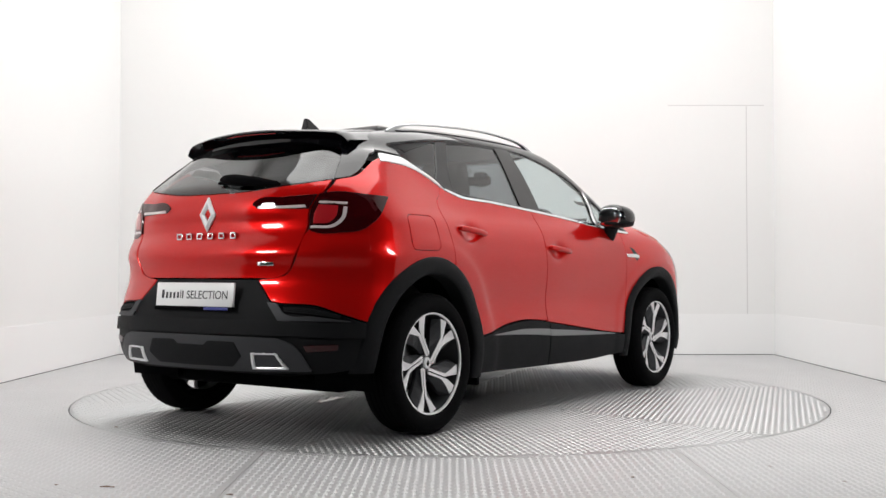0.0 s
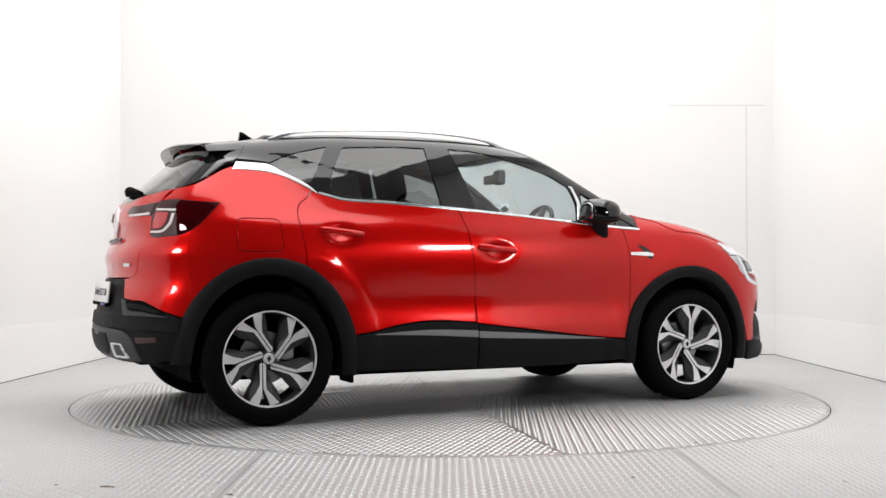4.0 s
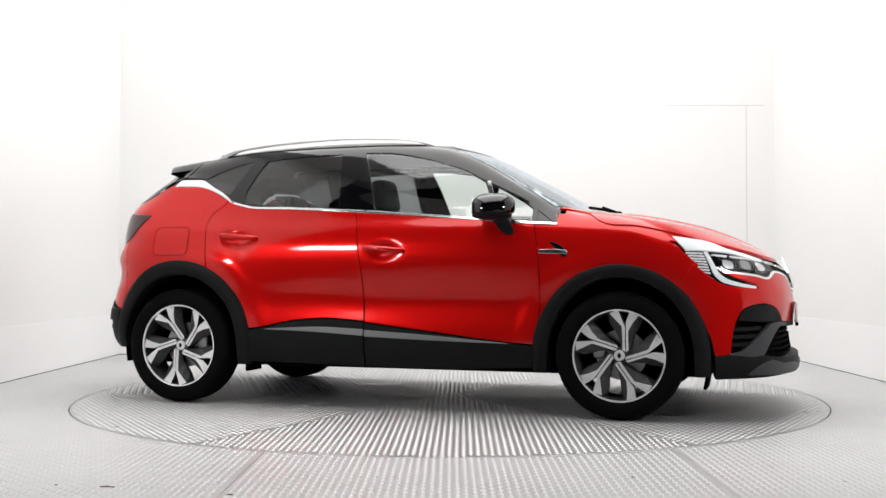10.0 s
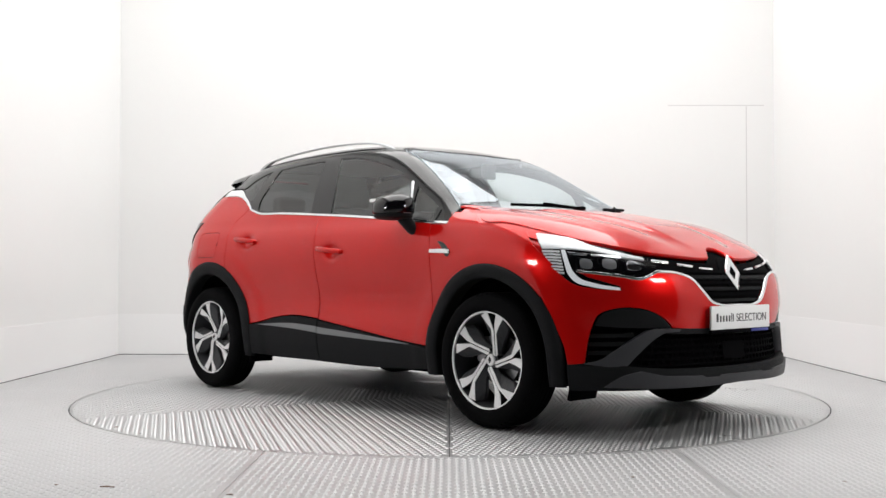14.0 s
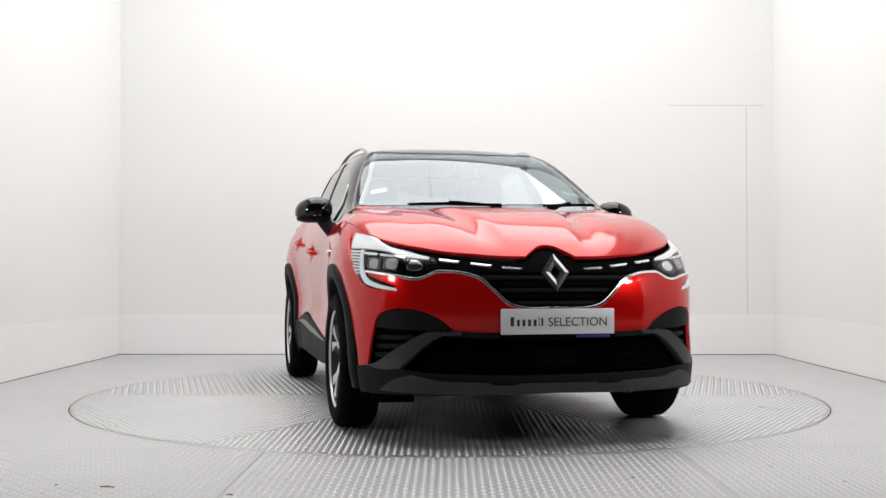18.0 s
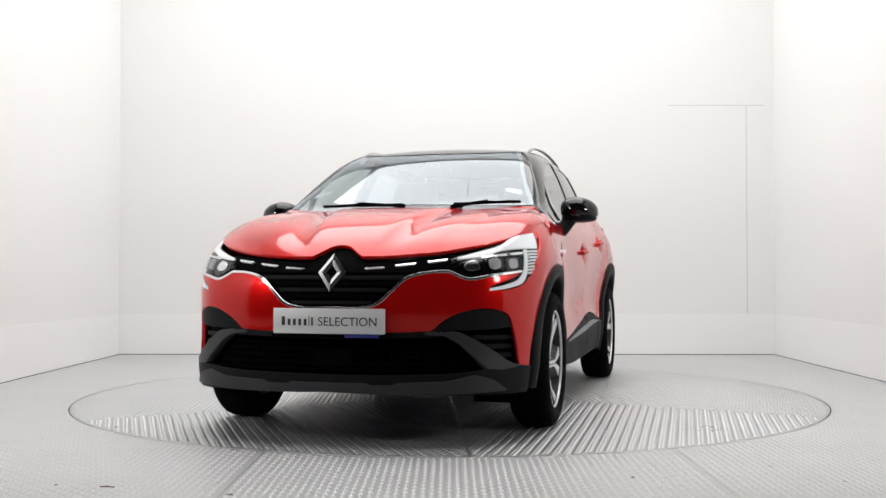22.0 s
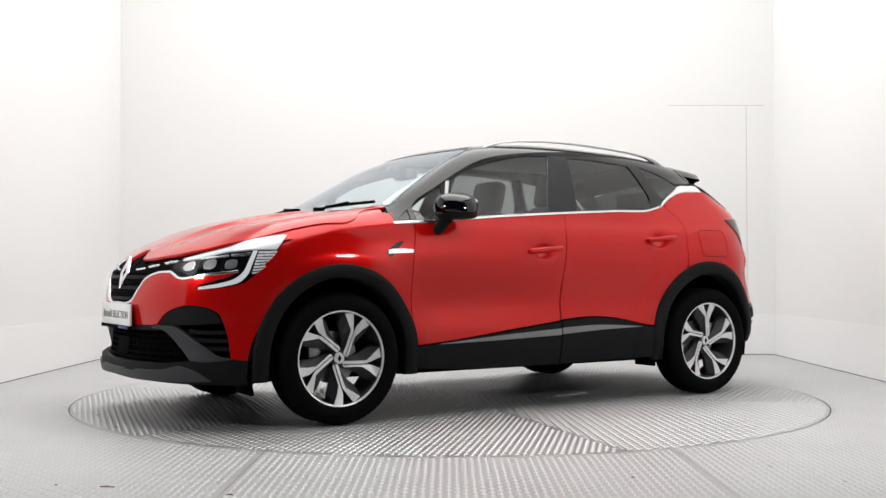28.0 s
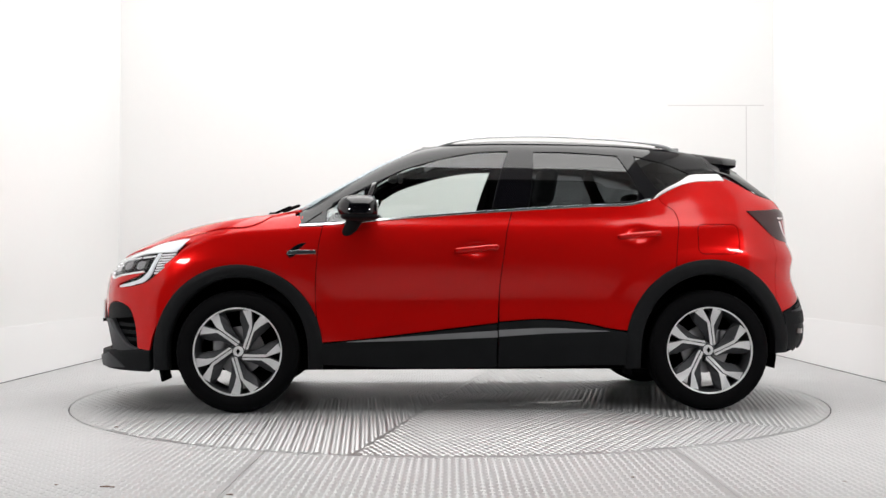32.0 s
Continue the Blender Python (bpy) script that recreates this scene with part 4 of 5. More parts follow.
for s in (-1, 1):
    panel("rear_bumper_skin", [hard((19.9, .7425)), hard((24.9, .748)), (28.6, .772), (30.6, .836), (33.0, .955), hard((34.2, .980)), (41.2, .975), hard((48.4, .985)), hard((49.6, .66)), (49.3, .60), hard((48.6, .545)), (41.4, .590), (36.1, .625), (27.8, .634), hard((24.7, .641))], "tail", RED, car, s, off=.003, res=.024, label="red painted rear bumper corner")
    # tail lamp: outer block on the quarter, slim inner blade on the tailgate
    OUT = [hard((55.0, 1.128)), (47.1, 1.137), (41.2, 1.146), hard((36.3, 1.136)), (34.2, 1.063), hard((33.9, .962)), (35.6, .951), (41.2, .951), (46.8, .965), (50.2, 1.006)]
    tl = panel("tail_lamp", OUT, "tail", RED_LENS, car, s, off=.007, thick=.03, res=.022, label="dark red wraparound tail lamp")
    panel("light_band", [hard((34.3, .976)), (40.6, .986), (42.6, 1.02), hard((43.2, 1.070)), hard((42.4, 1.071)), (41.9, 1.026), (40.2, .995), hard((34.4, .985))], "tail", TAIL_BAND, tl, s, off=.010, thick=.008, gap=0, res=.015, label="pale c-shaped light band")
    panel("indicator_strip", [hard((36.4, 1.098)), hard((43.3, 1.092)), hard((43.2, 1.084)), hard((36.4, 1.091))], "tail", TAIL_BAND, tl, s, off=.010, thick=.008, gap=0, res=.015)
    panel("reflex_panel", [hard((35.0, .998)), (39.4, 1.008), (40.6, 1.034), hard((41.0, 1.076)), hard((36.3, 1.082)), hard((35.2, 1.040))], "tail", RED_GLOW, tl, s, off=.0085, thick=.006, gap=0, res=.015, label="bright red reflex panel")
    blade = panel("tail_lamp_blade", [hard((36.0, 1.134)), (27, 1.124), (18, 1.108), (16.9, 1.093), hard((18.6, 1.068)), (26, 1.066), hard((33.6, 1.063))], "tail", RED_LENS, car, s, off=.007, thick=.02, res=.022, label="dark red lamp blade on the tailgate")
    panel("blade_light", [hard((32.6, 1.082)), (26, 1.079), hard((19.2, 1.080)), hard((19.0, 1.071)), (26, 1.070), hard((33.0, 1.072))], "tail", TAIL_BAND, blade, s, off=.010, thick=.006, gap=0, res=.015)
    panel("vent_insert", [hard((23.9, .636)), hard((26.4, .631)), (28.2, .590), (36, .574), hard((44, .553)), (36, .556), hard((27.0, .557))], "tail", SATIN, car, s, off=.012, thick=.02, gap=0, res=.02, label="satin grey corner insert")
    vent = panel("corner_vent", [hard((26.6, .628)), (36, .617), (41, .585), hard((44, .560)), (36, .578), hard((28.4, .592))], "tail", DARK, car, s, off=.004, thick=.02, gap=0, res=.02, label="black louvred corner vent")
    for k in (.25, .5, .75):
        panel("louvre", strip(scaled("tail", [(28.0 + .4 * (1 - k), .592 + .032 * k), (36, .579 + .034 * k), (41.5, .566 + .018 * k)]), .004), "tail", CLAD, vent, s, off=.008, thick=.006, gap=0, res=.02, ready=True)
    panel("reflector", [hard((33.2, .446)), hard((41.0, .452)), hard((41.0, .430)), hard((34.0, .420))], "tail", RED_LENS, car, s, off=.008, thick=.012, gap=0, res=.02, label="small red bumper reflector")
    panel("tailpipe_trim", [hard((20.2, .412)), hard((26.8, .414)), hard((29.6, .350)), hard((20.2, .347))], "tail", SILVER, car, s, off=.024, thick=.03, gap=0, res=.02, holes=[[hard((20.75, .408)), hard((26.6, .4095)), hard((28.8, .3535)), hard((20.75, .351))]], label="chrome tailpipe trim")
    panel("tailpipe_mouth", [hard((21.2, .404)), hard((26.4, .405)), hard((28.2, .357)), hard((21.2, .355))], "tail", DARK, car, s, off=.006, thick=.02, gap=0, res=.02)
# ---- wheel arches, liners and underside ----
def arch_trim(end, s):
    cx, cz, ox, oz, ix, iz = ARCH[end]
    prof = [(1.0, -.012), (1.0, .004), (.90, .015), (.55, .019), (.18, .017), (.02, .010), (0.0, 0.0), (-.04, -.07)]
    angles = [(-1, k) for k in (0, .5)] + [(a, 0) for a in np.linspace(0, 180, 41)] + [(181, k) for k in (.5, 1)]
    uv = []
    for a, k in angles:
        for f, d in prof:
            rx, rz = ix + (ox - ix) * f, iz + (oz - iz) * f
            if a == -1:
                uv.append((cx + rx, .235 + (cz - .235) * k))
            elif a == 181:
                uv.append((cx - rx, cz - (cz - (.318 if end < 0 else .235)) * k))
            else:
                uv.append((cx + rx * math.cos(radians(a)), cz + rz * math.sin(radians(a))))
    uv = np.array(uv)
    full = uv.copy()
    full[:, 0] = np.clip(full[:, 0], -1.80, 1.80)
    P, N = lift("side", full, s)
    P[:, 0] = uv[:, 0]
    n = len(prof)
    d = np.tile([q[1] for q in prof], len(angles))
    y = np.abs(P[:, 1])
    bm = bmesh.new()
    vs = [bm.verts.new((p[0], s * (yy + dd), p[2])) for p, yy, dd in zip(P, y, d)]
    for i in range(len(angles) - 1):
        for j in range(n - 1):
            bm.faces.new((vs[i * n + j], vs[i * n + j + 1], vs[(i + 1) * n + j + 1], vs[(i + 1) * n + j]))
    return part("wheel_arch_trim", bm, CLAD, car, "black grained wheel arch trim", sharp=70)


def liner(end, s):
    cx, cz, ox, oz, ix, iz = ARCH[end]
    bm = bmesh.new()
    cols = []
    for a in np.linspace(-14, 194, 30):
        x, z = cx + (ix + .012) * math.cos(radians(a)), cz + (iz + .012) * math.sin(radians(a))
        cols.append([bm.verts.new((x, s * y, z)) for y in (.83, .60, .48)])
    hub = bm.verts.new((cx, s * .48, cz))
    for p, q in zip(cols, cols[1:]):
        bm.faces.new((p[0], p[1], q[1], q[0]))
        bm.faces.new((p[1], p[2], q[2], q[1]))
        bm.faces.new((p[2], hub, q[2]))
    return part("wheel_liner", bm, DARK, car, smooth=False)


for s in (-1, 1):
    for end in (1, -1):
        arch_trim(end, s)
        liner(end, s)
    panel("inner_side", [hard((-.85, .27)), (-.85, .50), (-1.0, .78), hard((-1.12, .90)), hard((-1.12, 1.10)), (-.3, 1.10), hard((.92, 1.00)), hard((.92, .62)), hard((.86, .27))], "side", DARK, car, s, off=-.030, thick=.01, res=.06)
    part("mud_flap", box_bm(.022, .17, .10, Matrix.Translation((-.872, s * .765, .245)), .006), DARK, car)
    part("air_deflector", box_bm(.02, .20, .085, Matrix.Translation((1.76, s * .66, .205)) @ pose(0, 0, 0, 0, 12, 0), .005), DARK, car)
part("inner_nose", lathe_bm([(.90, .24), (.955, .30), (.955, .62), (.90, .80)], 48, "Z"), DARK, car).matrix_local = Matrix.Translation((1.05, 0, 0)) @ Matrix.Diagonal((1.02, .72, 1, 1))
part("underbody", box_bm(3.45, 1.20, .07, Matrix.Translation((.05, 0, .245)), .02), DARK, car, "black underbody tray")
part("floor_pan", merge(box_bm(1.72, 1.60, .06, Matrix.Translation((0, 0, .285)), .02), box_bm(.62, 1.06, .30, Matrix.Translation((-1.62, 0, .45)), .03)), DARK, car)
part("rear_axle", tube_bm([(-1.30, -.62, .31), (-1.28, 0, .33), (-1.30, .62, .31)], .042), DARK, car, "dark rear axle beam")
part("silencer", merge(box_bm(.26, .62, .11, Matrix.Translation((-1.68, .15, .385)), .05, 3), tube_bm([(-1.60, .1, .36), (-.6, .06, .235), (.6, .05, .235)], .028)), STEEL, car, "steel exhaust silencer and pipe")

# ---- wheels ----
def wheel(cx, s):
    w = empty("wheel", car, Matrix.Translation((cx, s * .79, .338)) @ (pose(0, 0, 0, 0, 0, 180) if s > 0 else Matrix.Identity(4)))
    tagged(w, "black tyre on a two-tone alloy wheel")
    R, r = .338, .243
    prof = [(r + .004, .088), (r - .004, -.085), (r + .010, -.098), (r + .030, -.104), (r + .060, -.103), (R - .018, -.094), (R - .005, -.080), (R, -.062), (R, .062), (R - .006, .080), (R - .03, .098), (r + .03, .104)]
    part("tyre", lathe_bm(prof, 96, "Y", True), TYRE, w, "black rubber tyre", sharp=30)
    grooves = merge(*[open_lathe_bm([(R + .0006, y - .004), (R + .0006, y + .004)], 64, "Y") for y in (-.042, -.015, .015, .042)])
    part("tread_groove", grooves, DARK, w, kind="stuff")
    lugs = bmesh.new()
    for i in range(60):
        a = 2 * math.pi * i / 60
        lug = box_bm(.013, .022, .007, Matrix.Rotation(a, 4, "Y") @ Matrix.Translation((0, -.083, R - .0108)) @ pose(0, 0, 0, 38, 0, 0), .0)
        lugs = merge(lugs, lug)
    part("shoulder_tread", lugs, TYRE, w, smooth=False, kind="stuff")
    part("barrel", open_lathe_bm([(r + .002, -.086), (r - .006, -.080), (r - .016, -.02), (r - .022, .085)], 64, "Y"), ALLOY_DARK, w, "dark alloy barrel")
    part("lip", lathe_bm([(r + .0035, -.084), (r + .003, -.0905), (r - .006, -.0885), (r - .0075, -.080)], 96, "Y", True), ALLOY, w, "machined rim lip")
    swirl = .033

    def place(pts, deg, y):
        a = radians(deg)
        return [Vector((rr * math.cos(a) + (u + swirl) * math.sin(a), d, rr * math.sin(a) - (u + swirl) * math.cos(a))) for (rr, u), d in zip(pts, y)]
    # each pair of blades runs side by side, then parts in a notch at the rim
    blades = (([(.240, -.037), (.223, -.083), (.190, -.052), (.155, -.0195), (.10, -.017), (.03, -.0175), (.02, -.0025), (.150, -.0025)],
               [(.238, -.033), (.212, -.102), (.165, -.084), (.115, -.050), (.08, -.035), (.03, -.026), (.02, -.002), (.150, -.001)]),
              ([(.233, .024), (.210, .070), (.172, .039), (.130, .0145), (.09, .0135), (.03, .015), (.02, .0025), (.178, .0025)],
               [(.231, .020), (.198, .090), (.150, .068), (.105, .042), (.07, .029), (.03, .022), (.02, .002), (.178, .001)]))
    depth = [-.077, -.075, -.072, -.067, -.061, -.056, -.056, -.067]
    phase = {(True, -1): 90, (False, -1): 126, (True, 1): 71, (False, 1): 98}[(cx > 0, s)]
    for i in range(5):
        deg = phase + 72 * i
        for face, skirt in blades:
            bm = bmesh.new()
            top = [bm.verts.new(v) for v in place(face, deg, depth)]
            low = [bm.verts.new(v) for v in place(face, deg, [d + .006 for d in depth])]
            bm.faces.new(top)
            for a in range(8):
                bm.faces.new((top[a], top[(a + 1) % 8], low[(a + 1) % 8], low[a]))
            part("spoke_face", bm, ALLOY, w, "diamond-turned spoke face", smooth=False)
            bm = bmesh.new()
            top = [bm.verts.new(v) for v in place(face, deg, [d + .004 for d in depth])]
            low = [bm.verts.new(v) for v in place(skirt, deg, [-.034] * 8)]
            base = [bm.verts.new(v) for v in place(skirt, deg, [-.012] * 8)]
            bm.faces.new(top)
            bm.faces.new(base)
            for a in range(8):
                b = (a + 1) % 8
                bm.faces.new((top[a], top[b], low[b], low[a]))
                bm.faces.new((low[a], low[b], base[b], base[a]))
            part("spoke", bm, ALLOY_DARK, w, "dark grey spoke flank", smooth=False)
        a = radians(deg + 30)
        part("wheel_bolt", lathe_bm([(.012, -.030), (.012, -.050), (.008, -.053), (.0005, -.053)], 12, "Y"), DARK, w).location = (.057 * math.cos(a), 0, .057 * math.sin(a))
    part("hub", lathe_bm([(.046, -.012), (.044, -.045), (.036, -.052), (.0005, -.053)], 32, "Y"), ALLOY_DARK, w, "dark hub")
    part("centre_cap", lathe_bm([(.029, -.050), (.029, -.058), (.025, -.062), (.0005, -.062)], 32, "Y"), ALLOY, w, "silver centre cap")
    part("cap_emblem", prism_bm([(0, .017), (.011, 0), (0, -.017), (-.011, 0)], -.0615, -.064), GLOSS_BLACK, w, smooth=False)
    part("brake_disc", lathe_bm([(.135, .012), (.135, .032), (.060, .032)], 48, "Y"), STEEL, w, "steel brake disc")
    part("brake_caliper", box_bm(.07, .05, .13, Matrix.Translation((.115 if cx < 0 else -.115, .015, .045)), .015), STEEL, w, "grey brake caliper")
    return w


for s in (-1, 1):
    for cx in (WB, -WB):
        wheel(cx, s)

# ---- mirrors, handles, rails ----
def egg_bm(c, r, n=20, m=14, top_flat=1.0):
    bm = bmesh.new()
    bmesh.ops.create_uvsphere(bm, u_segments=n, v_segments=m, radius=1)
    for v in bm.verts:
        x, y, z = v.co
        p = 2.6
        q = (abs(x) ** p + abs(y) ** p + abs(z) ** p) ** (1 / p)
        v.co = Vector((x / q * r[0] + c[0], y / q * r[1] + c[1], z / q * r[2] * (top_flat if z > 0 else 1) + c[2]))
    return bm


for s in (-1, 1):
    mirror = empty("door_mirror", car, Matrix.Translation((.645, s * .905, 1.130)))
    tagged(mirror, "gloss black door mirror")
    cap = egg_bm((.0, s * .012, .004), (.124, .106, .074))
    for v in cap.verts:
        v.co.x *= 1 - .25 * (v.co.y * s / .1 > .3) * (v.co.y * s / .1 - .3)
        if v.co.x < -.085:
            v.co.x = -.085 - .2 * (-.085 - v.co.x)
        v.co.z -= .018 * max(0, v.co.y * s / .1)
        if v.co.z < -.030:
            v.co.z = -.030 - .3 * (-.030 - v.co.z)
    part("cap", cap, GLOSS_BLACK, mirror, "gloss black mirror cap")
    base = egg_bm((.0, s * .010, -.045), (.106, .098, .024))
    part("lower_shell", base, CLAD, mirror, "matt black mirror shell")
    part("indicator", tube_bm([(.108, s * -.02, -.028), (.106, s * .02, -.030), (.080, s * .060, -.036), (.015, s * .084, -.040)], .005), WHITE_LAMP, mirror, "slim clear indicator strip")
    part("mirror_glass", egg_bm((-.095, 0, -.004), (.006, .076, .056)), CHROME, mirror, "mirror glass")
    foot = tube_bm([(.085, s * -.110, -.165), (.080, s * -.095, -.150), (.055, s * -.070, -.105), (.025, s * -.040, -.050)], [.026, .036, .044, .050], 12, .75)
    part("foot", foot, CLAD, mirror, "matt black mirror foot")
    for hx, hz in HANDLES:
        lo = [hx - .118, hx - .112, hx - .07, hx, hx + .07, hx + .112, hx + .118]
        uv = np.array([(x, hz + .016 - .095 * (x - hx)) for x in lo])
        P, N = lift("side", uv, s)
        yb = float(np.abs(P[[0, -1], 1]).mean())
        pts = [(x, s * (yb + d), q[1]) for x, q, d in zip(lo, uv, (-.004, .012, .024, .027, .024, .012, -.004))]
        part("door_handle", tube_bm(pts, [.009, .013, .0135, .0135, .0135, .013, .009], 12, 1.15), RED, car, "red painted bar handle")
    # wing badge: dark wedge with a bright blade
    panel("wing_vent", [hard((.945, .941)), (.985, .933), (1.028, .906), hard((1.054, .880)), hard((1.036, .858)), (1.012, .868), (.985, .905)], "side", GLOSS_BLACK, car, s, off=.003, thick=.006, gap=0, res=.02, label="black wedge behind the wing")
    panel("wing_blade", [hard((.893, .897)), (1.0, .897), hard((1.046, .892)), hard((1.048, .875)), hard((.893, .881))], "side", CHROME, car, s, off=.010, thick=.010, gap=0, res=.015, label="chrome wing blade")
    # roof rail: a slim bar that lands on the roof at both ends
    rail_z = spline([-1.24, -1.17, -1.04, -.88, -.71, -.38, -.14, 0, .12, .20, .25], [1.502, 1.530, 1.553, 1.568, 1.579, 1.590, 1.584, 1.574, 1.553, 1.528, 1.506])
    xs = np.linspace(-1.24, .25, 44)
    bm = bmesh.new()
    rings = []
    for x in xs:
        y, z = .545 - .018 * ((x + .45) / .8) ** 2, float(rail_z(x)) + .001
        low = .011 + .025 * max(0, 1 - min(x + 1.24, .25 - x) / .16)
        rings.append([bm.verts.new((x, s * (y + dy), z + dz)) for dy, dz in ((.013, -low), (.012, -.008), (.008, -.002), (0, 0), (-.006, -.003), (-.011, -.009), (-.012, -low))])
    for p, q in zip(rings, rings[1:]):
        for k in range(7):
            bm.faces.new((p[k], p[(k + 1) % 7], q[(k + 1) % 7], q[k]))
    bm.faces.new(rings[0])
    bm.faces.new(rings[-1])
    part("roof_rail", bm, RAIL, car, "satin silver roof rail", sharp=60)

# ---- aerial, spoiler, wipers ----
fin = prism_bm([(-.055, 0), (-.045, .068), (-.022, .064), (.02, .028), (.075, 0)], -.012, 0.012, .004)
for v in fin.verts:
    v.co.y *= 1 + 1.2 * (1 - min(1, v.co.z / .065))
part("aerial_fin", fin, GLOSS_BLACK, car, "black shark-fin aerial").matrix_local = Matrix.Translation((-1.215, 0, 1.532))

ys = np.linspace(-.565, .565, 37)
bm = bmesh.new()
cols = []
for y in ys:
    a = abs(y)
    xt = -1.690 + .36 * a ** 2
    zt = 1.480 - .10 * a ** 2 - (.25 * (a - .5) ** 2 if a > .5 else 0)
    x0, z0 = -1.352 + .05 * a ** 2, float(ROOF_Z(-1.352 + .05 * a ** 2)) - .10 * a ** 2 - .002
    if a > .52:
        z0 -= 1.1 * (a - .52)
        zt -= .8 * (a - .52)
    line = [(x0, z0), (x0 - .33 * (x0 - xt), z0 - .30 * (z0 - zt)), (x0 - .68 * (x0 - xt), z0 - .66 * (z0 - zt)), (xt + .008, zt + .002), (xt, zt - .006), (xt + .012, zt - .013), (xt + .08, zt - .036), (-1.600 + .30 * a ** 2, 1.405 - .08 * a ** 2), (-1.50, 1.40 - .1 * a)]
    cols.append([bm.verts.new((x, y, z)) for x, z in line])
for p, q in zip(cols, cols[1:]):
    for j in range(len(p) - 1):
        bm.faces.new((p[j], p[j + 1], q[j + 1], q[j]))
part("spoiler", bm, GLOSS_BLACK, car, "gloss black roof spoiler", sharp=50)
part("brake_light", tube_bm([(-1.690 + .36 * y * y + .020, y, 1.4685 - .10 * y * y) for y in np.linspace(-.17, .17, 9)], .0055, 8), RED_GLOW, car, "dark red high brake light")
for s in (-1, 1):
    panel("spoiler_fin", [hard((39.8, 1.206)), (44.0, 1.221), (47.2, 1.256), (49.6, 1.303), hard((51.6, 1.346)), (54.0, 1.362), (55.2, 1.40), hard((55.8, 1.470)), hard((44.6, 1.480)), (42.4, 1.41), (42.2, 1.346), (41.0, 1.27)], "tail", GLOSS_BLACK, car, s, off=.003, res=.02, gap=.001, label="gloss black fin beside the rear screen")


def on_top(x, y, up):
    P, N = lift("top", np.array([(x, y)]))
    return Vector(P[0] + up * N[0])


for x0, y0, x1, y1 in ((1.17, -.02, 1.095, -.46), (1.125, .30, 1.00, .645)):
    blade = [on_top(x0 + (x1 - x0) * k, y0 + (y1 - y0) * k, .014) for k in np.linspace(0, 1, 8)]
    part("wiper", merge(tube_bm(blade, .009, 6), tube_bm([on_top(1.19, y0 + .03, .012), on_top((x0 + x1) / 2, (y0 + y1) / 2, .026)], .008, 6), box_bm(.05, .06, .02, Matrix.Translation(on_top(1.185, y0 + .03, .012)), .006)), DARK, car, "black windscreen wiper")


def on_tail(deg, z, up):
    P, N = lift("tail", np.array([(abs(deg), z)]), 1 if deg >= 0 else -1)
    return Vector(P[0] + up * N[0])


part("rear_wiper", merge(tube_bm([on_tail(-1.5, 1.214, .010), on_tail(-4, 1.208, .016), on_tail(-9, 1.200, .020), on_tail(-16, 1.192, .018), on_tail(-24, 1.186, .008)], [.010, .024, .030, .024, .010], 10), tube_bm([on_tail(-2, 1.196, .012), on_tail(-12, 1.182, .014), on_tail(-25, 1.178, .010)], .008, 6)), DARK, car, "black rear wiper")

# ---- emblems, plates, lettering ----
def emblem(name, m, w, h, bar, depth, mat):
    bm = bmesh.new()
    def loop(k, y):
        return [bm.verts.new((x, y, z)) for x, z in ((0, h * k), (w * k, 0), (0, -h * k), (-w * k, 0))]
    ki = 1 - bar
    rings = [loop(1.0, 0), loop(1.0, -depth * .5), loop((1 + ki) / 2, -depth), loop(ki, -depth * .5), loop(ki, 0)]
    for p, q in zip(rings, rings[1:]):
        for i in range(4):
            bm.faces.new((p[i], p[(i + 1) % 4], q[(i + 1) % 4], q[i]))
    ob = part(name, bm, mat, car, "polished chrome lozenge emblem", smooth=False)
    ob.matrix_local = m
    return ob


panel("emblem_ground", [(0, .862), (4.2, .80), (4.6, .77), (0, .690), (-4.6, .77), (-4.2, .80)], "nose", DARK, car, off=-.012, thick=.02, gap=0, res=.02)
emblem("front_emblem", Matrix.Translation((2.166, 0, .772)) @ pose(0, 0, 0, -19, 0, 90), .066, .092, .62, .015, CHROME)
emblem("rear_emblem", Matrix.Translation((-1.941, 0, 1.052)) @ pose(0, 0, 0, -3, 0, -90), .056, .084, .62, .014, SILVER)


def words(text, size, mat, parent, m, depth=.0006):
    data = bpy.data.curves.new("lettering", "FONT")
    data.body, data.size, data.extrude, data.align_x, data.align_y = text, size, depth, "CENTER", "CENTER"
    tmp = bpy.data.objects.new("tmp", data)
    scene.collection.objects.link(tmp)
    me = bpy.data.meshes.new_from_object(tmp.evaluated_get(bpy.context.evaluated_depsgraph_get()))
    bpy.data.objects.remove(tmp)
    me.materials.clear()
    me.materials.append(mat)
    ob = new("lettering", me)
    ob.parent = parent
    ob.matrix_local = m
    return ob


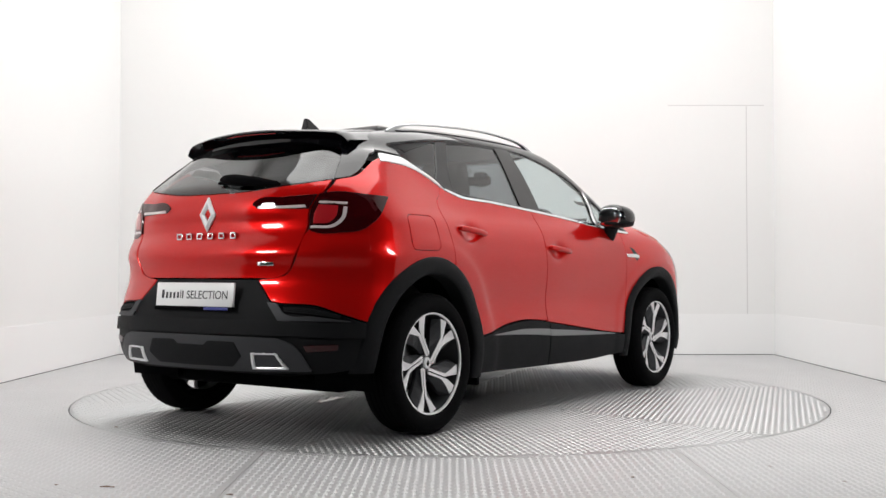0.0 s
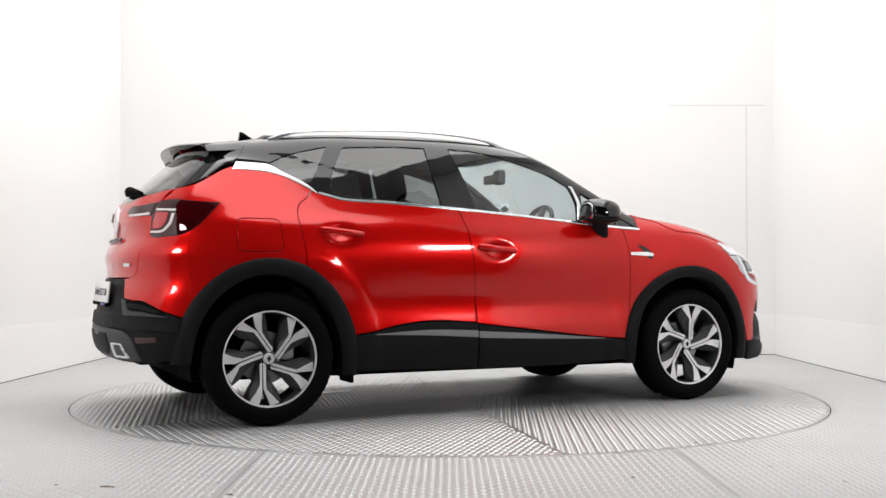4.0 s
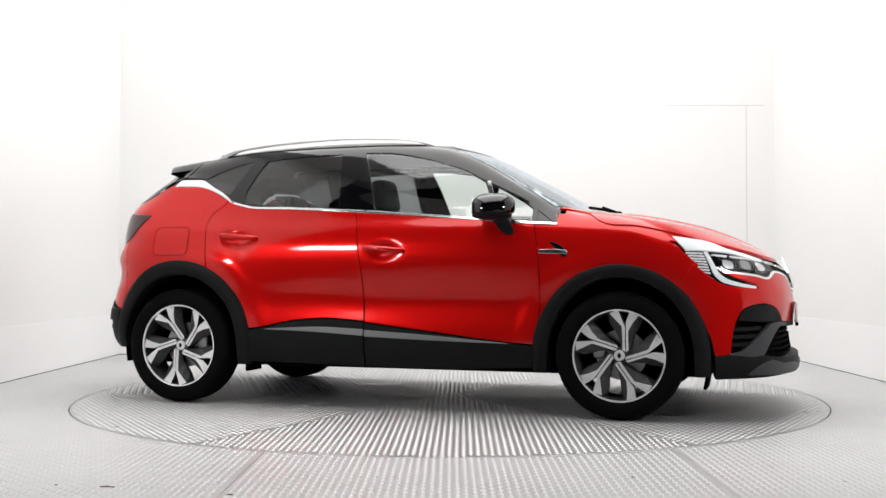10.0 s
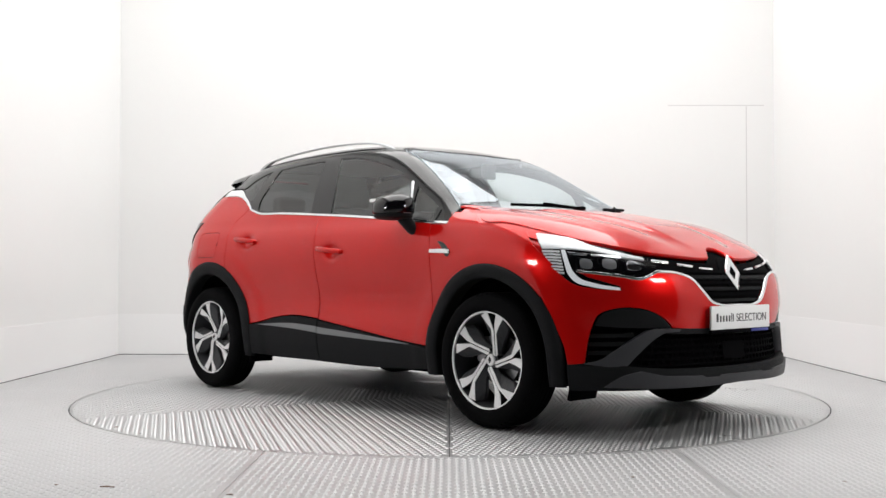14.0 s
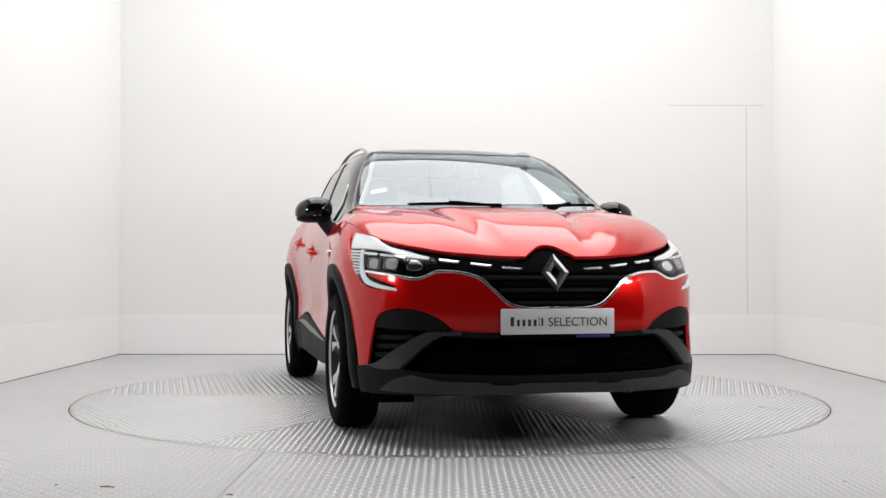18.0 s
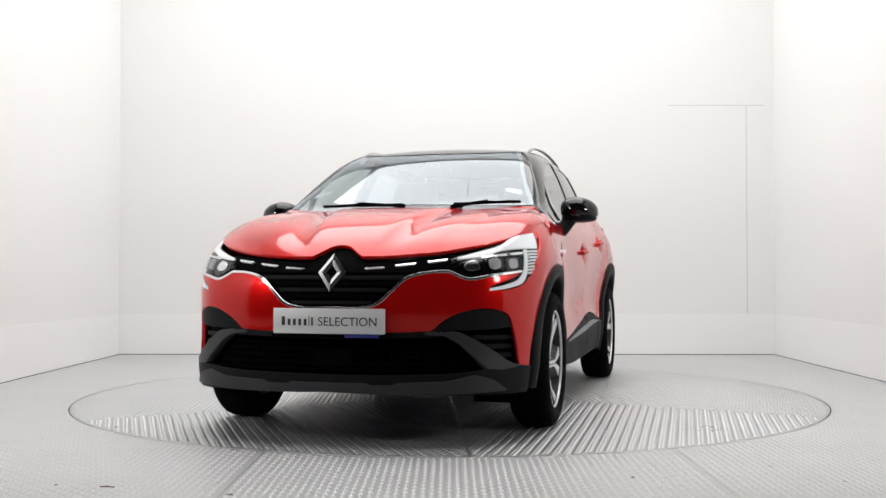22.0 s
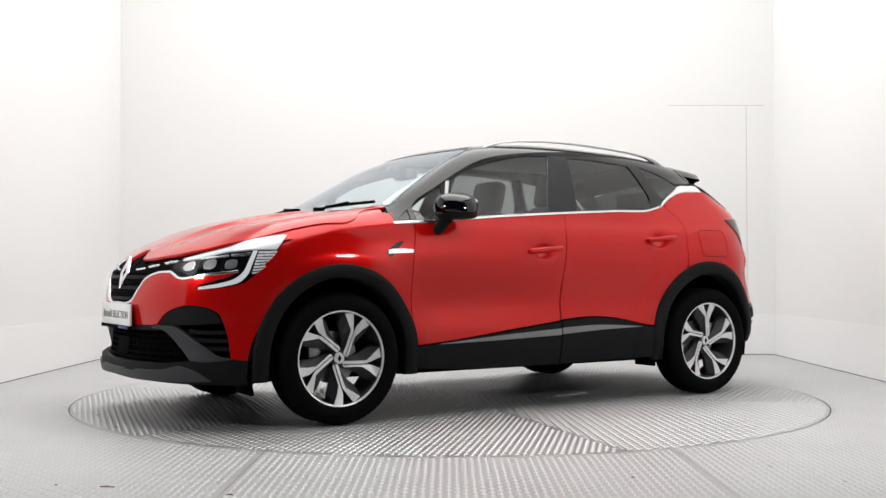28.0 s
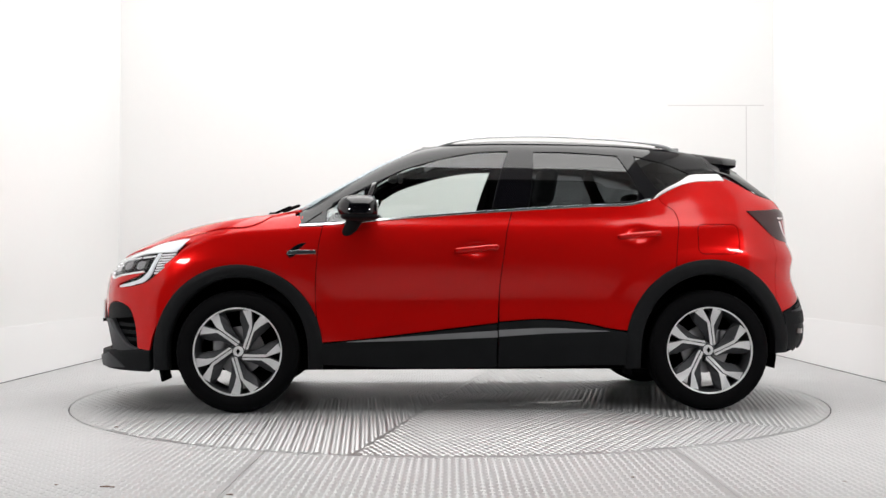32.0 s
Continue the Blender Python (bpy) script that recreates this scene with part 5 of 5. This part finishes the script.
def show_plate(name, m, foot_w):
    p = empty(name, car, m)
    tagged(p, "white show plate in a slim holder")
    part("board", box_bm(.530, .012, .128, None, .004), PLATE, p, "pale plate board")
    part("holder", box_bm(.540, .016, .020, Matrix.Translation((0, -.001, -.058)), .004), PLATE_BLUE if foot_w < 0 else DARK, p, "plate holder rim")
    part("holder_tab", box_bm(.16, .004, .013, Matrix.Translation((.16, -.010, -.058)), .001), PLATE_BLUE, p, "blue corner of the plate holder")
    x = -.228
    for w, h in ((.026, .040), (.020, .029), (.021, .029), (.021, .029), (.021, .029), (.006, .042), (.013, .037)):
        part("bar", box_bm(w * .62, .0012, h, Matrix.Translation((x + w / 2, -.0066, -.012 + h / 2))), INK, p, smooth=False)
        x += w + .005
    words("SELECTION", .055, INK, p, pose(.091, -.0066, .004, 90, 0, 0))
    return p


show_plate("front_plate", Matrix.Translation((2.214, 0, .549)) @ pose(0, 0, 0, 0, 0, 90), 1)
show_plate("rear_plate", Matrix.Translation((-2.026, 0, .663)) @ pose(0, 0, 0, -6, 0, -90), 1)
# the model name as plain bright outlines, one for each letter
for i, y in enumerate(np.linspace(.185, -.185, 6)):
    q = on_tail(math.degrees(math.atan2(y, .95)), .945, .007)
    bits = [box_bm(.012, w, h, Matrix.Translation((0, dy, dz)), .001) for w, h, dy, dz in ((.036, .006, 0, .012), (.036, .006, 0, -.012), (.006, .018, .015, 0), (.006, .018, -.015, 0))]
    part("name_mark", merge(*bits), CHROME, car, "chrome outline mark").matrix_local = Matrix.Translation(q)
part("trim_badge", box_bm(.010, .085, .018, Matrix.Translation(on_tail(-22.5, .815, .004)) @ pose(0, 0, 0, 0, 0, 12), .002), CHROME, car, "small chrome trim badge")

# ---- cabin ----
part("headlining", box_bm(1.55, .98, .02, Matrix.Translation((-.48, 0, 1.515)), .008), LINING, car, "pale grey headlining")
part("dashboard", merge(box_bm(.46, 1.36, .22, Matrix.Translation((.86, 0, .985)), .06, 3), box_bm(.16, .34, .10, Matrix.Translation((.70, .36, 1.085)), .04, 3)), TRIM_DARK, car, "dark moulded dashboard")
for s in (-1, 1):
    seat = empty("front_seat", car, Matrix.Translation((-.06, s * .36, .60)))
    tagged(seat, "dark grey cloth front seat")
    part("cushion", box_bm(.52, .50, .16, Matrix.Translation((0, 0, -.04)), .06, 3), TRIM_GREY, seat)
    part("backrest", box_bm(.14, .48, .62, Matrix.Translation((-.30, 0, .30)) @ pose(0, 0, 0, 0, -16, 0), .06, 3, (.8, .82)), TRIM_GREY, seat)
    part("headrest", box_bm(.11, .28, .22, Matrix.Translation((-.40, 0, .70)) @ pose(0, 0, 0, 0, -12, 0), .04, 3), TRIM_GREY, seat)
    part("rear_headrest", box_bm(.09, .25, .15, Matrix.Translation((-1.14, s * .36, 1.235)), .04, 3), TRIM_GREY, car)
part("rear_bench", merge(box_bm(.50, 1.26, .18, Matrix.Translation((-.82, 0, .60)), .06, 3), box_bm(.15, 1.24, .60, Matrix.Translation((-1.10, 0, .90)) @ pose(0, 0, 0, 0, -14, 0), .06, 3)), TRIM_GREY, car, "dark grey cloth rear bench")
wheel_ring = lathe_bm([(.182 + .016 * math.cos(a), .016 * math.sin(a)) for a in np.linspace(0, 2 * math.pi, 10)[:-1]], 36, "Z", True)
part("steering_wheel", merge(wheel_ring, box_bm(.34, .05, .03, None, .01), box_bm(.11, .13, .05, None, .02)), TRIM_DARK, car, "black steering wheel").matrix_local = Matrix.Translation((.52, -.36, 1.02)) @ pose(0, 0, 0, 0, -66, 0)
part("room_mirror", merge(box_bm(.03, .22, .06, Matrix.Translation((.42, 0, 1.385)), .012), box_bm(.06, .09, .10, Matrix.Translation((.47, 0, 1.40)), .02)), TRIM_DARK, car, "black interior mirror")
mark = flat_plate("paint_mark", [(-.80, .37), (-.66, .385), (-.62, .41), (-.52, .425), (-.50, .47), (-.60, .48), (-.64, .455), (-.78, .43)], .0005, .0045, PLATE, turntable, "worn white paint mark on the deck")

# inspection stickers inside the windscreen, a fine grid in the intake
for s in (-1, 1):
    panel("sticker", [hard((.845, s * .53)), hard((.805, s * .525)), hard((.815, s * .615)), hard((.855, s * .62))], "top", PLATE, car, off=-.016, thick=.002, gap=0, res=.05, label="small pale windscreen sticker")
rods = []
for k in range(-15, 16):
    for lean in (-.9, .9):
        P, N = lift("nose", np.array([(abs(k * 2.0 - lean), .335), (abs(k * 2.0 + lean), .48)]))
        a, b = (Vector((p[0] - .040, math.copysign(p[1], q), p[2])) for p, q in zip(P, (k * 2.0 - lean, k * 2.0 + lean)))
        rods.append(tube_bm([a, b], .0028, 4))
part("intake_grid", merge(*rods), DARK, intake, "black plastic intake grid", kind="stuff")

# dry crumbs and leaf bits on the floor
rng = random.Random(5)
for x, y, r in ((-1.243, -2.919, .016), (-1.215, -2.925, .010), (-.762, -3.055, .012), (1.465, -2.816, .010), (1.281, -2.508, .008), (-1.432, -2.889, .008), (-1.672, -1.44, .010), (.693, -2.73, .008)):
    ring = [(x + r * rng.uniform(.6, 1.3) * math.cos(a), y + .6 * r * rng.uniform(.6, 1.3) * math.sin(a)) for a in np.linspace(0, 2 * math.pi, 9)[:-1]]
    tagged(flat_plate("debris", ring, .0006, .0034, CRUMB), "small dry brown leaf crumb on the floor", "debris", "floor crumbs")
# ---- the turn: car and deck go round together, a little over seven degrees a second ----
TURN = spline([0, 6, 9, 13, 19, 20, 23, 28, 32], [55.41, 11.12, -10.34, -39.39, -83.80, -91.14, -111.22, -147.03, -177.22])
SHIFT = Vector((-.108, -.009, 0))


def motions():
    rows_car, rows_deck = [], []
    for i in range(65):
        t = i * .5
        a = float(TURN(t))
        spin = pose(0, 0, 0, 0, 0, a)
        rows_deck.append((t, spin))
        rows_car.append((t, spin @ Matrix.Translation(SHIFT + Vector((0, 0, .003)))))
    walk(car, rows_car)
    walk(turntable, rows_deck)


motions()
